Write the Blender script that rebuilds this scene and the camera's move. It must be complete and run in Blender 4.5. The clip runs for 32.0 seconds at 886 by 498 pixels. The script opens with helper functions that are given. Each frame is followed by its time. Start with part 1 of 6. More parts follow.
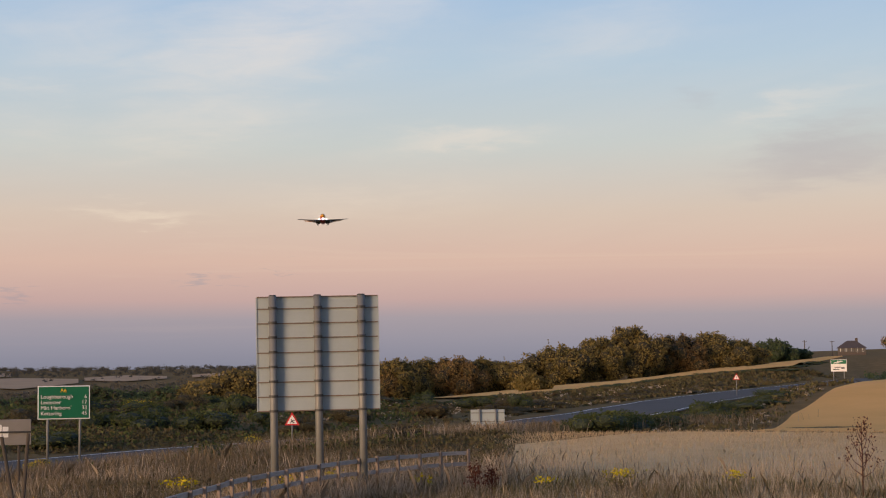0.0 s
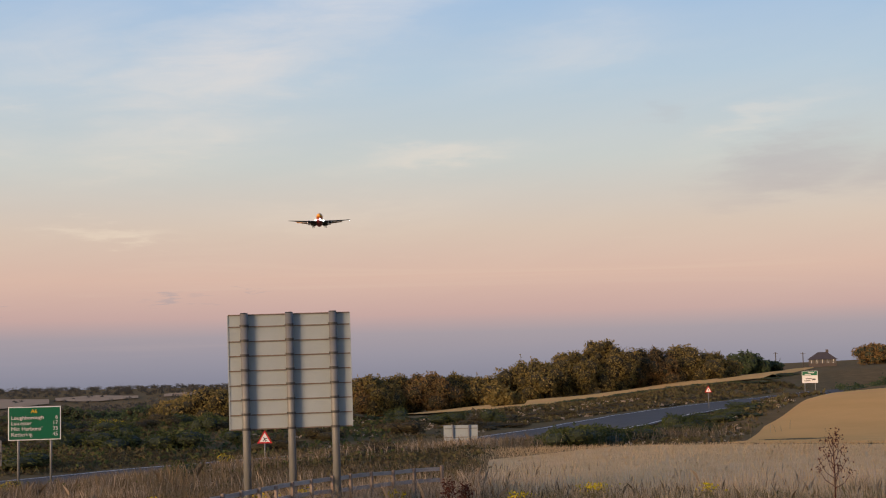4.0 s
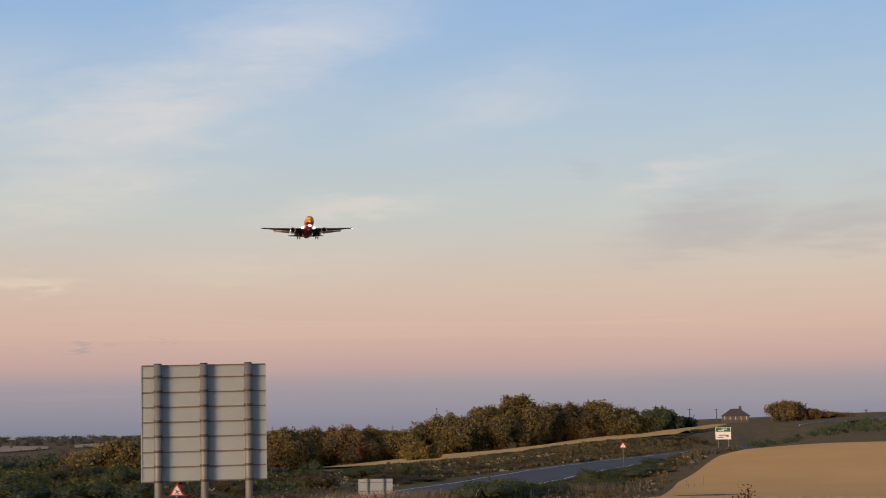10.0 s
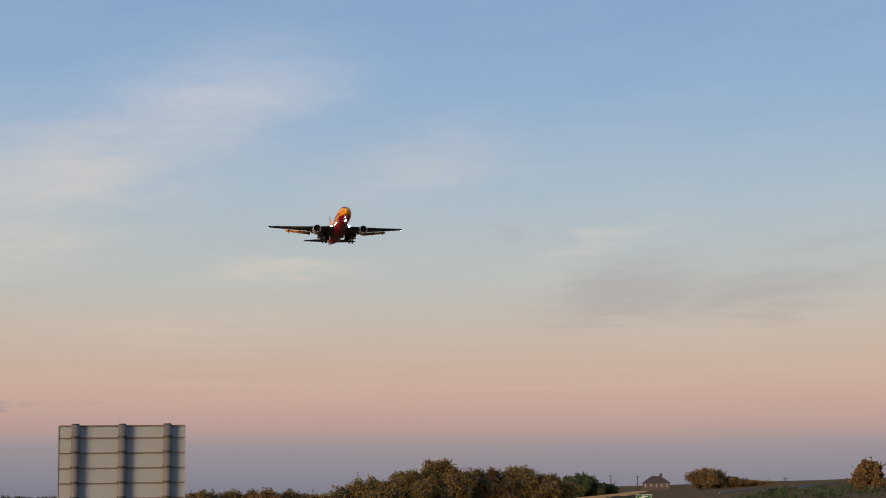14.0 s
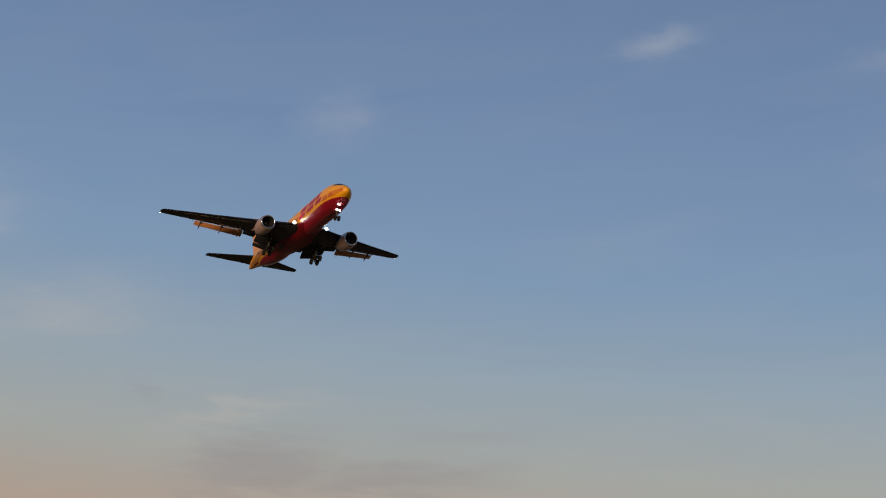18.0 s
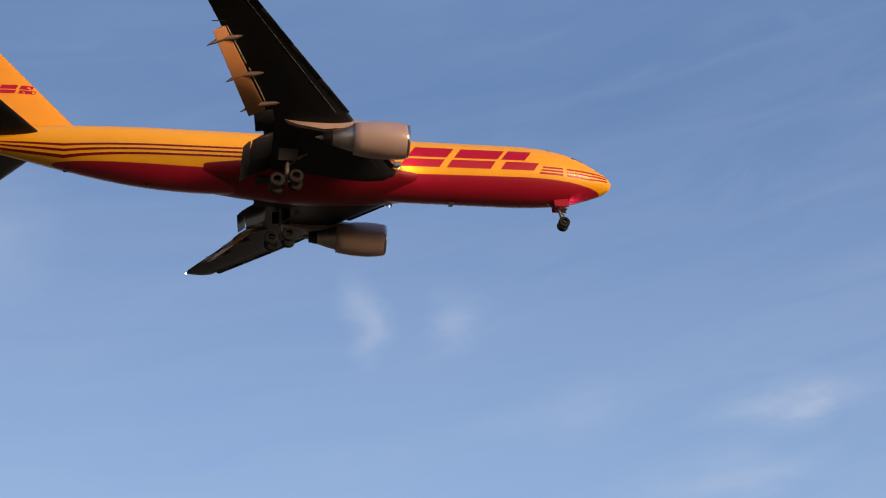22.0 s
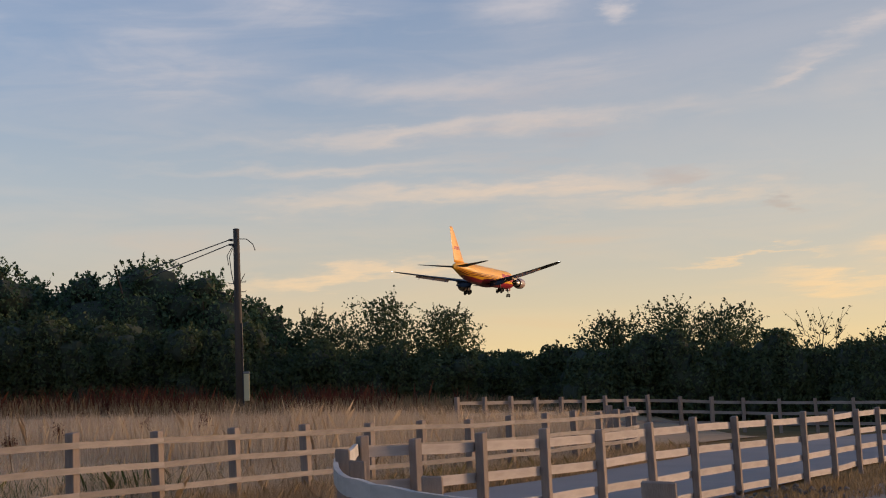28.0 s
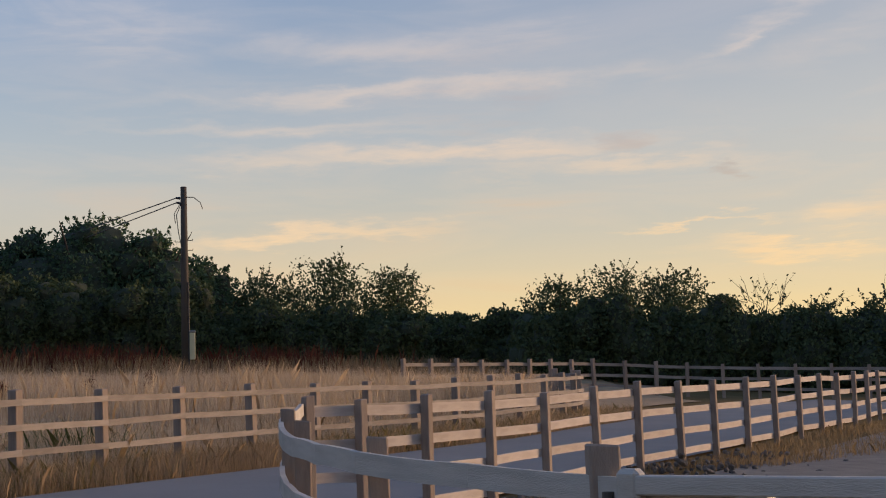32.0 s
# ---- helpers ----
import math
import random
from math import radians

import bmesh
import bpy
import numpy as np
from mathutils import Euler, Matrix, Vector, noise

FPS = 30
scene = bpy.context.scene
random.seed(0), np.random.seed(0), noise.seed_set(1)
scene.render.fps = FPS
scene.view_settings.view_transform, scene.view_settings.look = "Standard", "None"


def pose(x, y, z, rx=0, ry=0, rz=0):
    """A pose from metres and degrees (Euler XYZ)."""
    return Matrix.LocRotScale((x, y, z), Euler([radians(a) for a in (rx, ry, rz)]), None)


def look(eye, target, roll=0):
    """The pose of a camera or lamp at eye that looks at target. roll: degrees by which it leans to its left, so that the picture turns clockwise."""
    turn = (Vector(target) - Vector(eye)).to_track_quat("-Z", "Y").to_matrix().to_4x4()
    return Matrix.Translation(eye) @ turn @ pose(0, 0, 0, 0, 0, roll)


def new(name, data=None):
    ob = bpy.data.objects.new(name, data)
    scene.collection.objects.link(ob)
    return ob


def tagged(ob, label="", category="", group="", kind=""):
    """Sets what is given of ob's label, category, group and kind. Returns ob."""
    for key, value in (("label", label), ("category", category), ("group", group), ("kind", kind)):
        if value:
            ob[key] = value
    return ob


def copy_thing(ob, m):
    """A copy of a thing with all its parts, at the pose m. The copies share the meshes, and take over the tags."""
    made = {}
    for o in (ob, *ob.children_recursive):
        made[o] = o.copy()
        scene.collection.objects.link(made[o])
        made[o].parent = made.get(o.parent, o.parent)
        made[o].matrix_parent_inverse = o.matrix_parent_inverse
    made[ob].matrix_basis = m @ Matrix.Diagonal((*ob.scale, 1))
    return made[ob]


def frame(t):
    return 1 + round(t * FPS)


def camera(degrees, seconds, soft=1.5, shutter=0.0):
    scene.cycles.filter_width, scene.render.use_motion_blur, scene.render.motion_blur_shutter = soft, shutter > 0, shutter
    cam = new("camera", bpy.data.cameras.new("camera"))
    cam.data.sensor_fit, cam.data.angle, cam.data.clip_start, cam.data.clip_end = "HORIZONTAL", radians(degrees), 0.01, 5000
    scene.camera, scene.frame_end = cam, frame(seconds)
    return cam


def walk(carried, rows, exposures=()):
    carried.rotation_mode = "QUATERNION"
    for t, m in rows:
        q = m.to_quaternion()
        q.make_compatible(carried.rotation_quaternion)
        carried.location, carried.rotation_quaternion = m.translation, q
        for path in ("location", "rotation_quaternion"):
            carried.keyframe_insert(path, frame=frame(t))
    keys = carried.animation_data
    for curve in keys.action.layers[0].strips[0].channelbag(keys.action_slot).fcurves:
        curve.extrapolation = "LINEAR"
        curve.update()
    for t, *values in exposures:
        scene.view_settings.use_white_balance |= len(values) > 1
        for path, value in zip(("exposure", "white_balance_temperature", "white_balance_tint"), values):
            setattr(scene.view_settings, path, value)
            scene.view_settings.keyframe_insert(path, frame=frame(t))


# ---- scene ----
LENS = 31.65
EYE = 1.65
cam = camera(LENS, 32.0, soft=1.1)

# seconds, yaw, pitch, roll of the held camera, which stands still and turns
VIEW = [
    (0, 0.06, 4.27, -0.68),
    (1, 0.16, 4.36, -0.88),
    (2, -0.13, 4.47, -0.94),
    (3, -0.48, 4.61, -0.99),
    (3.5, -0.71, 4.68, -1.16),
    (5.5, -1.98, 5.43, -1.38),
    (6, -2.16, 5.52, -1.02),
    (7, -2.46, 5.68, -0.78),
    (8, -2.74, 6.08, -0.80),
    (9, -3.31, 6.49, -0.90),
    (10, -4.07, 6.72, -0.87),
    (11, -4.78, 7.10, -0.58),
    (12, -5.27, 7.69, -0.32),
    (13, -6.01, 8.26, -0.56),
    (14, -6.88, 9.02, -0.31),
    (14.5, -7.50, 9.48, -0.49),
    (16.5, -12.34, 12.22, 3.98),
    (17, -14.41, 13.23, 3.72),
    (17.5, -16.86, 14.42, 4.29),
    (18, -19.76, 15.80, 4.84),
    (18.5, -23.39, 17.39, 5.49),
    (19, -27.90, 19.25, 5.58),
    (19.5, -33.85, 21.40, 4.99),
    (20, -41.78, 23.95, 5.13),
    (20.5, -51.93, 26.29, 4.67),
    (21, -64.47, 28.07, 3.83),
    (21.5, -78.54, 29.14, 1.91),
    (22, -93.11, 29.11, -0.01),
    (22.5, -106.71, 27.88, -1.27),
    (23, -118.26, 25.62, -2.25),
    (23.5, -127.50, 22.68, -2.46),
    (24, -134.79, 19.55, -2.05),
    (24.5, -140.33, 16.62, -2.15),
    (25, -144.56, 14.05, -2.09),
    (25.5, -147.91, 11.84, -2.24),
    (26, -150.57, 10.09, -2.28),
    (26.5, -152.51, 8.89, -2.46),
    (28.5, -155.63, 7.37, -2.79),
    (29, -156.00, 7.20, -2.69),
    (30, -156.53, 6.76, -2.53),
    (31, -156.84, 6.32, -2.51),
    (32, -157.08, 6.03, -2.18),
]


def held(yaw, pitch, roll):
    return pose(0, 0, EYE, 90 + pitch, 0, yaw) @ pose(0, 0, 0, 0, 0, roll)


walk(cam, [(t, held(y, p, r)) for t, y, p, r in VIEW],
     exposures=[(0, 0.06), (8, 0.03), (12, -0.06), (13, -0.1), (16, -0.52), (17, -0.66), (19, -0.6), (20.5, -0.25), (21.5, 0.1), (22.5, 0.12), (23.2, 0.0), (24, -0.18), (25, -0.08), (28, 0.02), (32, 0.06)])

# the aircraft's straight approach: nose place at 22.2 s, heading, speed, descent, and its attitude against its track
NOSE = Vector((112.52, -33.27, 69.46))
TRACK, SPEED, SINK = -171.31, 67.15, 2.78
ATTITUDE = [
    (0, -4.79, 4.12, -0.36),
    (13, -5.37, 4.30, -0.19),
    (17, -5.29, 4.23, 0.06),
    (19, -4.77, 3.98, -0.24),
    (20, -4.06, 3.67, -0.77),
    (21, -4.00, 3.23, -0.95),
    (22, -3.52, 1.82, -0.61),
    (23, -3.62, 1.49, -0.51),
    (24, -3.52, 2.08, -1.13),
    (27, -3.04, 1.67, -1.61),
    (30, -2.78, 1.57, -1.43),
]

# ---- sky and sun ----
SUN_YAW, SUN_EL = -225.0, 6.0
GLOW_YAW = -212.0


def srgb(r, g, b, a=1.0):
    f = lambda c: (c / 255 / 12.92) if c / 255 <= 0.04045 else ((c / 255 + 0.055) / 1.055) ** 2.4
    return (f(r), f(g), f(b), a)


def nd(nt, kind, **kw):
    n = nt.nodes.new(kind)
    for k, v in kw.items():
        if k == "op":
            n.operation = v
        elif k == "blend":
            n.blend_type = v
        elif k == "dt":
            n.data_type = v
    return n


def mth(nt, op, a, b=None, clamp=False):
    n = nt.nodes.new("ShaderNodeMath")
    n.operation, n.use_clamp = op, clamp
    for i, v in enumerate((a, b)):
        if v is None:
            continue
        if isinstance(v, (int, float)):
            n.inputs[i].default_value = v
        else:
            nt.links.new(v, n.inputs[i])
    return n.outputs[0]


def mixc(nt, fac, a, b, blend="MIX"):
    n = nt.nodes.new("ShaderNodeMixRGB")
    n.blend_type = blend
    for i, v in enumerate((fac, a, b)):
        if isinstance(v, (int, float)):
            n.inputs[i].default_value = v
        elif isinstance(v, tuple):
            n.inputs[i].default_value = v
        else:
            nt.links.new(v, n.inputs[i])
    return n.outputs[0]


def ramp(nt, fac, stops, interp="LINEAR"):
    n = nt.nodes.new("ShaderNodeValToRGB")
    n.color_ramp.interpolation = interp
    e = n.color_ramp.elements
    while len(e) < len(stops):
        e.new(0.5)
    for el, (p, c) in zip(e, stops):
        el.position = p
        el.color = c if isinstance(c, tuple) else (c, c, c, 1)
    nt.links.new(fac, n.inputs[0])
    return n.outputs[0]


def noise_tex(nt, vec, scale, detail=4.0, rough=0.55, dist=0.0):
    n = nt.nodes.new("ShaderNodeTexNoise")
    n.inputs["Scale"].default_value = scale
    n.inputs["Detail"].default_value = detail
    n.inputs["Roughness"].default_value = rough
    n.inputs["Distortion"].default_value = dist
    if vec is not None:
        nt.links.new(vec, n.inputs["Vector"])
    return n.outputs["Fac"]


world = bpy.data.worlds.new("dusk_sky")
scene.world = world
world.use_nodes = True
wn = world.node_tree
wn.nodes.clear()
tc = wn.nodes.new("ShaderNodeTexCoord")
sep = wn.nodes.new("ShaderNodeSeparateXYZ")
wn.links.new(tc.outputs["Generated"], sep.inputs[0])
X, Y, Z = sep.outputs
EL = mth(wn, "MULTIPLY", mth(wn, "ARCSINE", Z), 2 / math.pi)          # 0 at the horizon, 1 overhead


def deg(a):
    return max(0.0, a / 90)


east = ramp(wn, EL, [(0, srgb(130, 132, 150)), (deg(0.9), srgb(145, 143, 159)), (deg(1.8), srgb(160, 150, 161)), (deg(2.5), srgb(194, 161, 159)),
                     (deg(3.8), srgb(212, 176, 163)), (deg(5.5), srgb(211, 189, 174)), (deg(8), srgb(197, 200, 197)), (deg(11), srgb(178, 197, 213)),
                     (deg(15), srgb(151, 183, 220)), (deg(20), srgb(138, 168, 211)), (deg(27), srgb(124, 152, 196)), (deg(34), srgb(102, 131, 177)), (deg(60), srgb(92, 121, 172)), (1, srgb(98, 130, 182))])
west = ramp(wn, EL, [(0, srgb(244, 206, 140)), (deg(3.5), srgb(236, 209, 156)), (deg(5), srgb(220, 201, 165)), (deg(7), srgb(194, 189, 176)),
                     (deg(10), srgb(175, 181, 187)), (deg(14), srgb(144, 160, 184)), (deg(19), srgb(125, 145, 178)), (deg(27), srgb(112, 134, 174)),
                     (deg(34), srgb(96, 122, 168)), (deg(60), srgb(86, 118, 172)), (1, srgb(98, 130, 182))])
gx, gy = -math.sin(radians(GLOW_YAW)), math.cos(radians(GLOW_YAW))
sx, sy = -math.sin(radians(SUN_YAW)), math.cos(radians(SUN_YAW))
toward = mth(wn, "ADD", mth(wn, "MULTIPLY", X, gx), mth(wn, "MULTIPLY", Y, gy))
side = ramp(wn, mth(wn, "ADD", mth(wn, "MULTIPLY", toward, 0.5), 0.5), [(0.24, 0.0), (0.86, 1.0)], "EASE")
base = mixc(wn, side, east, west)
# glow of the set sun
glow = mth(wn, "MULTIPLY", ramp(wn, toward, [(0.86, 0.0), (1.0, 1.0)], "EASE"), ramp(wn, EL, [(0.0, 1.0), (0.12, 0.0)], "EASE"))
base = mixc(wn, mth(wn, "MULTIPLY", glow, 0.6), base, srgb(255, 214, 130))
# the wide pale veil round the glow
veil = mth(wn, "MULTIPLY", ramp(wn, toward, [(0.45, 0.0), (0.92, 1.0)], "EASE"), ramp(wn, EL, [(0.02, 0.0), (0.09, 1.0), (0.20, 0.8), (0.30, 0.0)], "EASE"))
base = mixc(wn, mth(wn, "MULTIPLY", veil, 0.42), base, srgb(222, 210, 196))
# thin cirrus on a high flat layer
zz = mth(wn, "ADD", mth(wn, "MAXIMUM", Z, 0.0), 0.07)
cmb = wn.nodes.new("ShaderNodeCombineXYZ")
wn.links.new(mth(wn, "DIVIDE", X, zz), cmb.inputs[0])
wn.links.new(mth(wn, "DIVIDE", Y, zz), cmb.inputs[1])
mp = wn.nodes.new("ShaderNodeMapping")
mp.inputs["Rotation"].default_value = (0, 0, radians(25))
mp.inputs["Scale"].default_value = (0.55, 1.5, 1)
wn.links.new(cmb.outputs[0], mp.inputs[0])
n1 = noise_tex(wn, mp.outputs[0], 0.62, 7, 0.62, 0.9)
n2 = noise_tex(wn, mp.outputs[0], 0.25, 3, 0.5)
n3 = noise_tex(wn, cmb.outputs[0], 2.3, 6, 0.65, 1.2)
wisps = mth(wn, "MULTIPLY", ramp(wn, n1, [(0.47, 0.0), (0.72, 1.0)], "EASE"), ramp(wn, n2, [(0.38, 0.1), (0.62, 1.0)], "EASE"))
puffs = mth(wn, "MULTIPLY", ramp(wn, n3, [(0.58, 0.0), (0.78, 1.0)], "EASE"), 0.5)
cover = mth(wn, "MULTIPLY", mth(wn, "MAXIMUM", wisps, puffs), ramp(wn, EL, [(0.0, 0.15), (0.05, 0.8), (0.4, 0.8)]))
cloud_e = ramp(wn, EL, [(0, srgb(170, 150, 165)), (deg(4), srgb(230, 206, 182)), (deg(9), srgb(226, 216, 206)), (deg(15), srgb(204, 210, 222)), (deg(24), srgb(182, 194, 216)), (deg(40), srgb(160, 178, 210))])
cloud_w = ramp(wn, EL, [(0, srgb(255, 214, 140)), (deg(6), srgb(250, 212, 164)), (deg(10), srgb(232, 206, 184)), (deg(16), srgb(214, 204, 204)), (deg(26), srgb(194, 202, 220)), (deg(40), srgb(165, 184, 214))])
cloud = mixc(wn, side, cloud_e, cloud_w)
shade_c = mixc(wn, side, ramp(wn, EL, [(0, srgb(140, 132, 155)), (deg(5), srgb(182, 166, 164)), (deg(12), srgb(168, 172, 184))]), ramp(wn, EL, [(0, srgb(225, 180, 125)), (deg(6), srgb(206, 176, 146)), (deg(12), srgb(168, 162, 172))]))
# drifts of cirrus seen in the sky: light or shaded, yaw, elevation, length, depth, weight, tilt
DRIFTS = [
    ("L", 6.3, 12.0, 7.0, 1.9, 0.8, 14),
    ("L", 1.5, 14.6, 6, 1.6, 0.75, 12),
    ("D", -13.6, 7.4, 4.2, 1.2, 0.85, 13),
    ("D", -18.5, 7.4, 5.5, 1.0, 0.75, 4),
    ("D", -3, 12, 5, 0.9, 0.12, -5),
    ("L", -12.6, 9.2, 3.4, 0.45, 0.45, 18),
    ("L", -0.8, 8.2, 3.4, 0.5, 0.6, 3),
    ("L", 14.6, 10.0, 2.4, 0.45, 0.42, -3),
    ("L", 14.8, 8.6, 3.0, 1.0, 0.36, 0),
    ("L", 11.0, 5.6, 3.0, 0.3, 0.7, -3),
    ("L", 9.4, 8.9, 5.0, 1.1, 0.5, 6),
    ("L", 13.0, 12.0, 5.0, 1.8, 0.45, 8),
    ("L", -6.5, 12.0, 4.5, 1.2, 0.4, 12),
    ("L", 3.0, 6.2, 5, 0.7, 0.35, 2),
    ("D", 9.0, 3.2, 0.65, 0.2, 0.9, 0),
    ("D", 7.6, 3.0, 0.5, 0.16, 0.5, 0),
    ("D", 15.8, 2.8, 0.7, 0.22, 0.8, 0),
    ("D", 6.4, 3.6, 0.5, 0.1, 0.6, 0),
    ("D", -9.3, 9.5, 1.2, 0.4, 0.35, 8),
    ("D", -20.5, 8.8, 5, 0.8, 0.4, 10),
    ("L", -27.9, 23.7, 1.8, 0.42, 0.75, 8),
    ("L", -36.6, 23.2, 2.2, 0.5, 0.4, 8),
    ("L", -15.4, 20.2, 1.3, 1.2, 0.4, 8),
    ("L", -38.7, 20.1, 3.5, 2, 0.25, 8),
    ("L", -26.2, 16.5, 4, 1, 0.18, 8),
    ("L", -49.0, 20.0, 3, 0.9, 0.3, 8),
    ("L", -74.8, 28.3, 2.5, 2.2, 0.3, 6),
    ("L", -54.7, 18.8, 6, 1, 0.35, 8),
    ("L", -89.7, 26.5, 0.9, 1.4, 0.5, 6),
    ("L", -93.4, 26.6, 1.2, 0.9, 0.35, 6),
    ("L", -107.1, 22.9, 2.2, 0.6, 0.6, 6),
    ("L", -104.0, 20.4, 3.5, 0.7, 0.5, 6),
    ("L", -106.5, 23.0, 3.2, 0.7, 0.55, 6),
    ("L", -97.3, 22.8, 3, 0.8, 0.3, 6),
    ("L", -104.2, 20.6, 3.5, 0.8, 0.35, 6),
    ("L", -116.4, 18.7, 3, 0.7, 0.5, 6),
    ("L", -126.1, 20.4, 3, 0.7, 0.2, 6),
    ("L", -127.5, 18.0, 2, 0.5, 0.25, 6),
    ("L", -106.9, 23.0, 2, 0.9, 0.5, 6),
    ("L", -104.3, 20.5, 2.5, 1.1, 0.4, 6),
    ("L", -142.5, 18.3, 5, 1.8, 0.5, -22),
    ("L", -138.5, 21.0, 4.5, 1.2, 0.5, -18),
    ("L", -130.2, 11.1, 7, 1.1, 0.55, 6),
    ("L", -156, 11.9, 12, 0.4, 0.45, 1),
    ("L", -158.9, 16.8, 3, 1.6, 0.65, 12),
    ("L", -162.2, 16.1, 0.7, 0.45, 1, 3),
    ("L", -158.7, 16.2, 1.6, 0.8, 0.4, 3),
    ("L", -155, 13.6, 11, 0.6, 0.32, 2),
    ("L", -145.0, 19.4, 4.5, 1.3, 0.5, 6),
    ("L", -143.5, 14.6, 6.5, 1.5, 0.45, 3),
    ("L", -137.0, 16.2, 5, 0.9, 0.3, -8),
    ("L", -151.5, 6.7, 5.5, 0.34, 0.75, 2),
    ("L", -157, 9.6, 12, 0.45, 0.6, 1),
    ("L", -170.4, 14.0, 3.2, 0.35, 0.6, 16),
    ("L", -168.6, 13.2, 2.6, 0.25, 0.55, 14),
    ("L", -172.0, 12.8, 3.0, 0.6, 0.4, 10),
    ("L", -120, 15.5, 6, 1.0, 0.15, 4),
    ("L", -150, 17.0, 6, 1.4, 0.35, 4),
    ("D", -164.2, 9.7, 1.1, 0.55, 0.7, 3),
    ("D", -167.6, 8.3, 0.8, 0.3, 0.8, 3),
    ("L", -170.1, 5.4, 4.2, 0.35, 0.9, -4),
    ("L", -166.3, 6.6, 3.4, 0.14, 0.8, 2),
    ("L", -150, 10.7, 9, 0.3, 0.4, 0),
    ("L", -171.7, 6.7, 2.2, 0.6, 0.6, 3),
    ("L", -163, 8.9, 9, 0.3, 0.5, -2),
    ("D", -159.7, 10.7, 5, 0.5, 0.35, 3),
    ("D", -169.9, 9.3, 4, 0.5, 0.35, 3),
]
yaw_s = mth(wn, "MULTIPLY", mth(wn, "ARCTAN2", mth(wn, "MULTIPLY", X, -1.0), Y), 180 / math.pi)
el_s = mth(wn, "MULTIPLY", EL, 90.0)
warp = wn.nodes.new("ShaderNodeTexNoise")
warp.inputs["Scale"].default_value = 3.2
warp.inputs["Detail"].default_value = 6
warp.inputs["Roughness"].default_value = 0.62
wn.links.new(cmb.outputs[0], warp.inputs["Vector"])
wsep = wn.nodes.new("ShaderNodeSeparateXYZ")
wn.links.new(warp.outputs["Color"], wsep.inputs[0])
pos = wn.nodes.new("ShaderNodeCombineXYZ")
wn.links.new(mth(wn, "ADD", yaw_s, mth(wn, "MULTIPLY", mth(wn, "SUBTRACT", wsep.outputs[0], 0.5), 5.0)), pos.inputs[0])
wn.links.new(mth(wn, "ADD", el_s, mth(wn, "MULTIPLY", mth(wn, "SUBTRACT", wsep.outputs[1], 0.5), 2.6)), pos.inputs[1])


def drift_sum(kind):
    total = None
    for k, a, e, w, h, s, tilt in DRIFTS:
        if k != kind:
            continue
        q = wn.nodes.new("ShaderNodeMapping")
        q.vector_type = "TEXTURE"
        q.inputs["Location"].default_value = (a, e, 0)
        q.inputs["Rotation"].default_value = (0, 0, radians(-tilt))
        q.inputs["Scale"].default_value = (w, h * 1.15, 1)
        wn.links.new(pos.outputs[0], q.inputs[0])
        ln = wn.nodes.new("ShaderNodeVectorMath")
        ln.operation = "LENGTH"
        wn.links.new(q.outputs[0], ln.inputs[0])
        mr = wn.nodes.new("ShaderNodeMapRange")
        mr.interpolation_type = "SMOOTHSTEP"
        for i, v in ((1, 1.5), (2, 0.0), (3, 0.0), (4, s)):
            mr.inputs[i].default_value = v
        wn.links.new(ln.outputs["Value"], mr.inputs[0])
        total = mr.outputs[0] if total is None else mth(wn, "MAXIMUM", total, mr.outputs[0])
    return total


# long fibres of ice cloud, which the drifts thicken
fib = wn.nodes.new("ShaderNodeCombineXYZ")
wn.links.new(mth(wn, "MULTIPLY", yaw_s, 0.11), fib.inputs[0])
wn.links.new(mth(wn, "MULTIPLY", mth(wn, "ADD", el_s, mth(wn, "MULTIPLY", mth(wn, "ADD", yaw_s, 120.0), mth(wn, "SUBTRACT", 0.16, mth(wn, "MULTIPLY", side, 0.14)))), 0.68), fib.inputs[1])
f1 = noise_tex(wn, fib.outputs[0], 1.0, 8, 0.56, 0.7)
f2 = noise_tex(wn, fib.outputs[0], 0.35, 4, 0.5, 0.4)
fibre = mth(wn, "ADD", mth(wn, "MULTIPLY", f1, 0.7), mth(wn, "MULTIPLY", f2, 0.3))
fibre = mth(wn, "ADD", mth(wn, "MULTIPLY", mth(wn, "SUBTRACT", fibre, 0.5), mth(wn, "ADD", 0.28, mth(wn, "MULTIPLY", side, 0.72))), 0.5)
rag = mth(wn, "ADD", 0.10, mth(wn, "MULTIPLY", n3, 1.75))
lift_l = mth(wn, "ADD", fibre, mth(wn, "MULTIPLY", mth(wn, "MULTIPLY", drift_sum("L"), rag), 0.44))
lift_d = mth(wn, "ADD", fibre, mth(wn, "MULTIPLY", drift_sum("D"), 0.36))
light_d = ramp(wn, lift_l, [(0.46, 0.0), (0.60, 0.17), (0.90, 0.88)])
shade_d = ramp(wn, lift_d, [(0.54, 0.0), (0.86, 0.62)], "EASE")
light_d = mth(wn, "MULTIPLY", light_d, ramp(wn, EL, [(0.0, 0.1), (0.04, 1.0)]))
cover = mth(wn, "MAXIMUM", mth(wn, "MULTIPLY", cover, 0.3), light_d)
sky_c = mixc(wn, cover, base, cloud)
sky_c = mixc(wn, shade_d, sky_c, shade_c)
nish = wn.nodes.new("ShaderNodeTexSky")
nish.sky_type = "NISHITA"
nish.sun_disc = False
nish.sun_elevation, nish.sun_rotation = radians(SUN_EL), radians(-SUN_YAW)
bg1, bg2, adds, wo = (wn.nodes.new(k) for k in ("ShaderNodeBackground", "ShaderNodeBackground", "ShaderNodeAddShader", "ShaderNodeOutputWorld"))
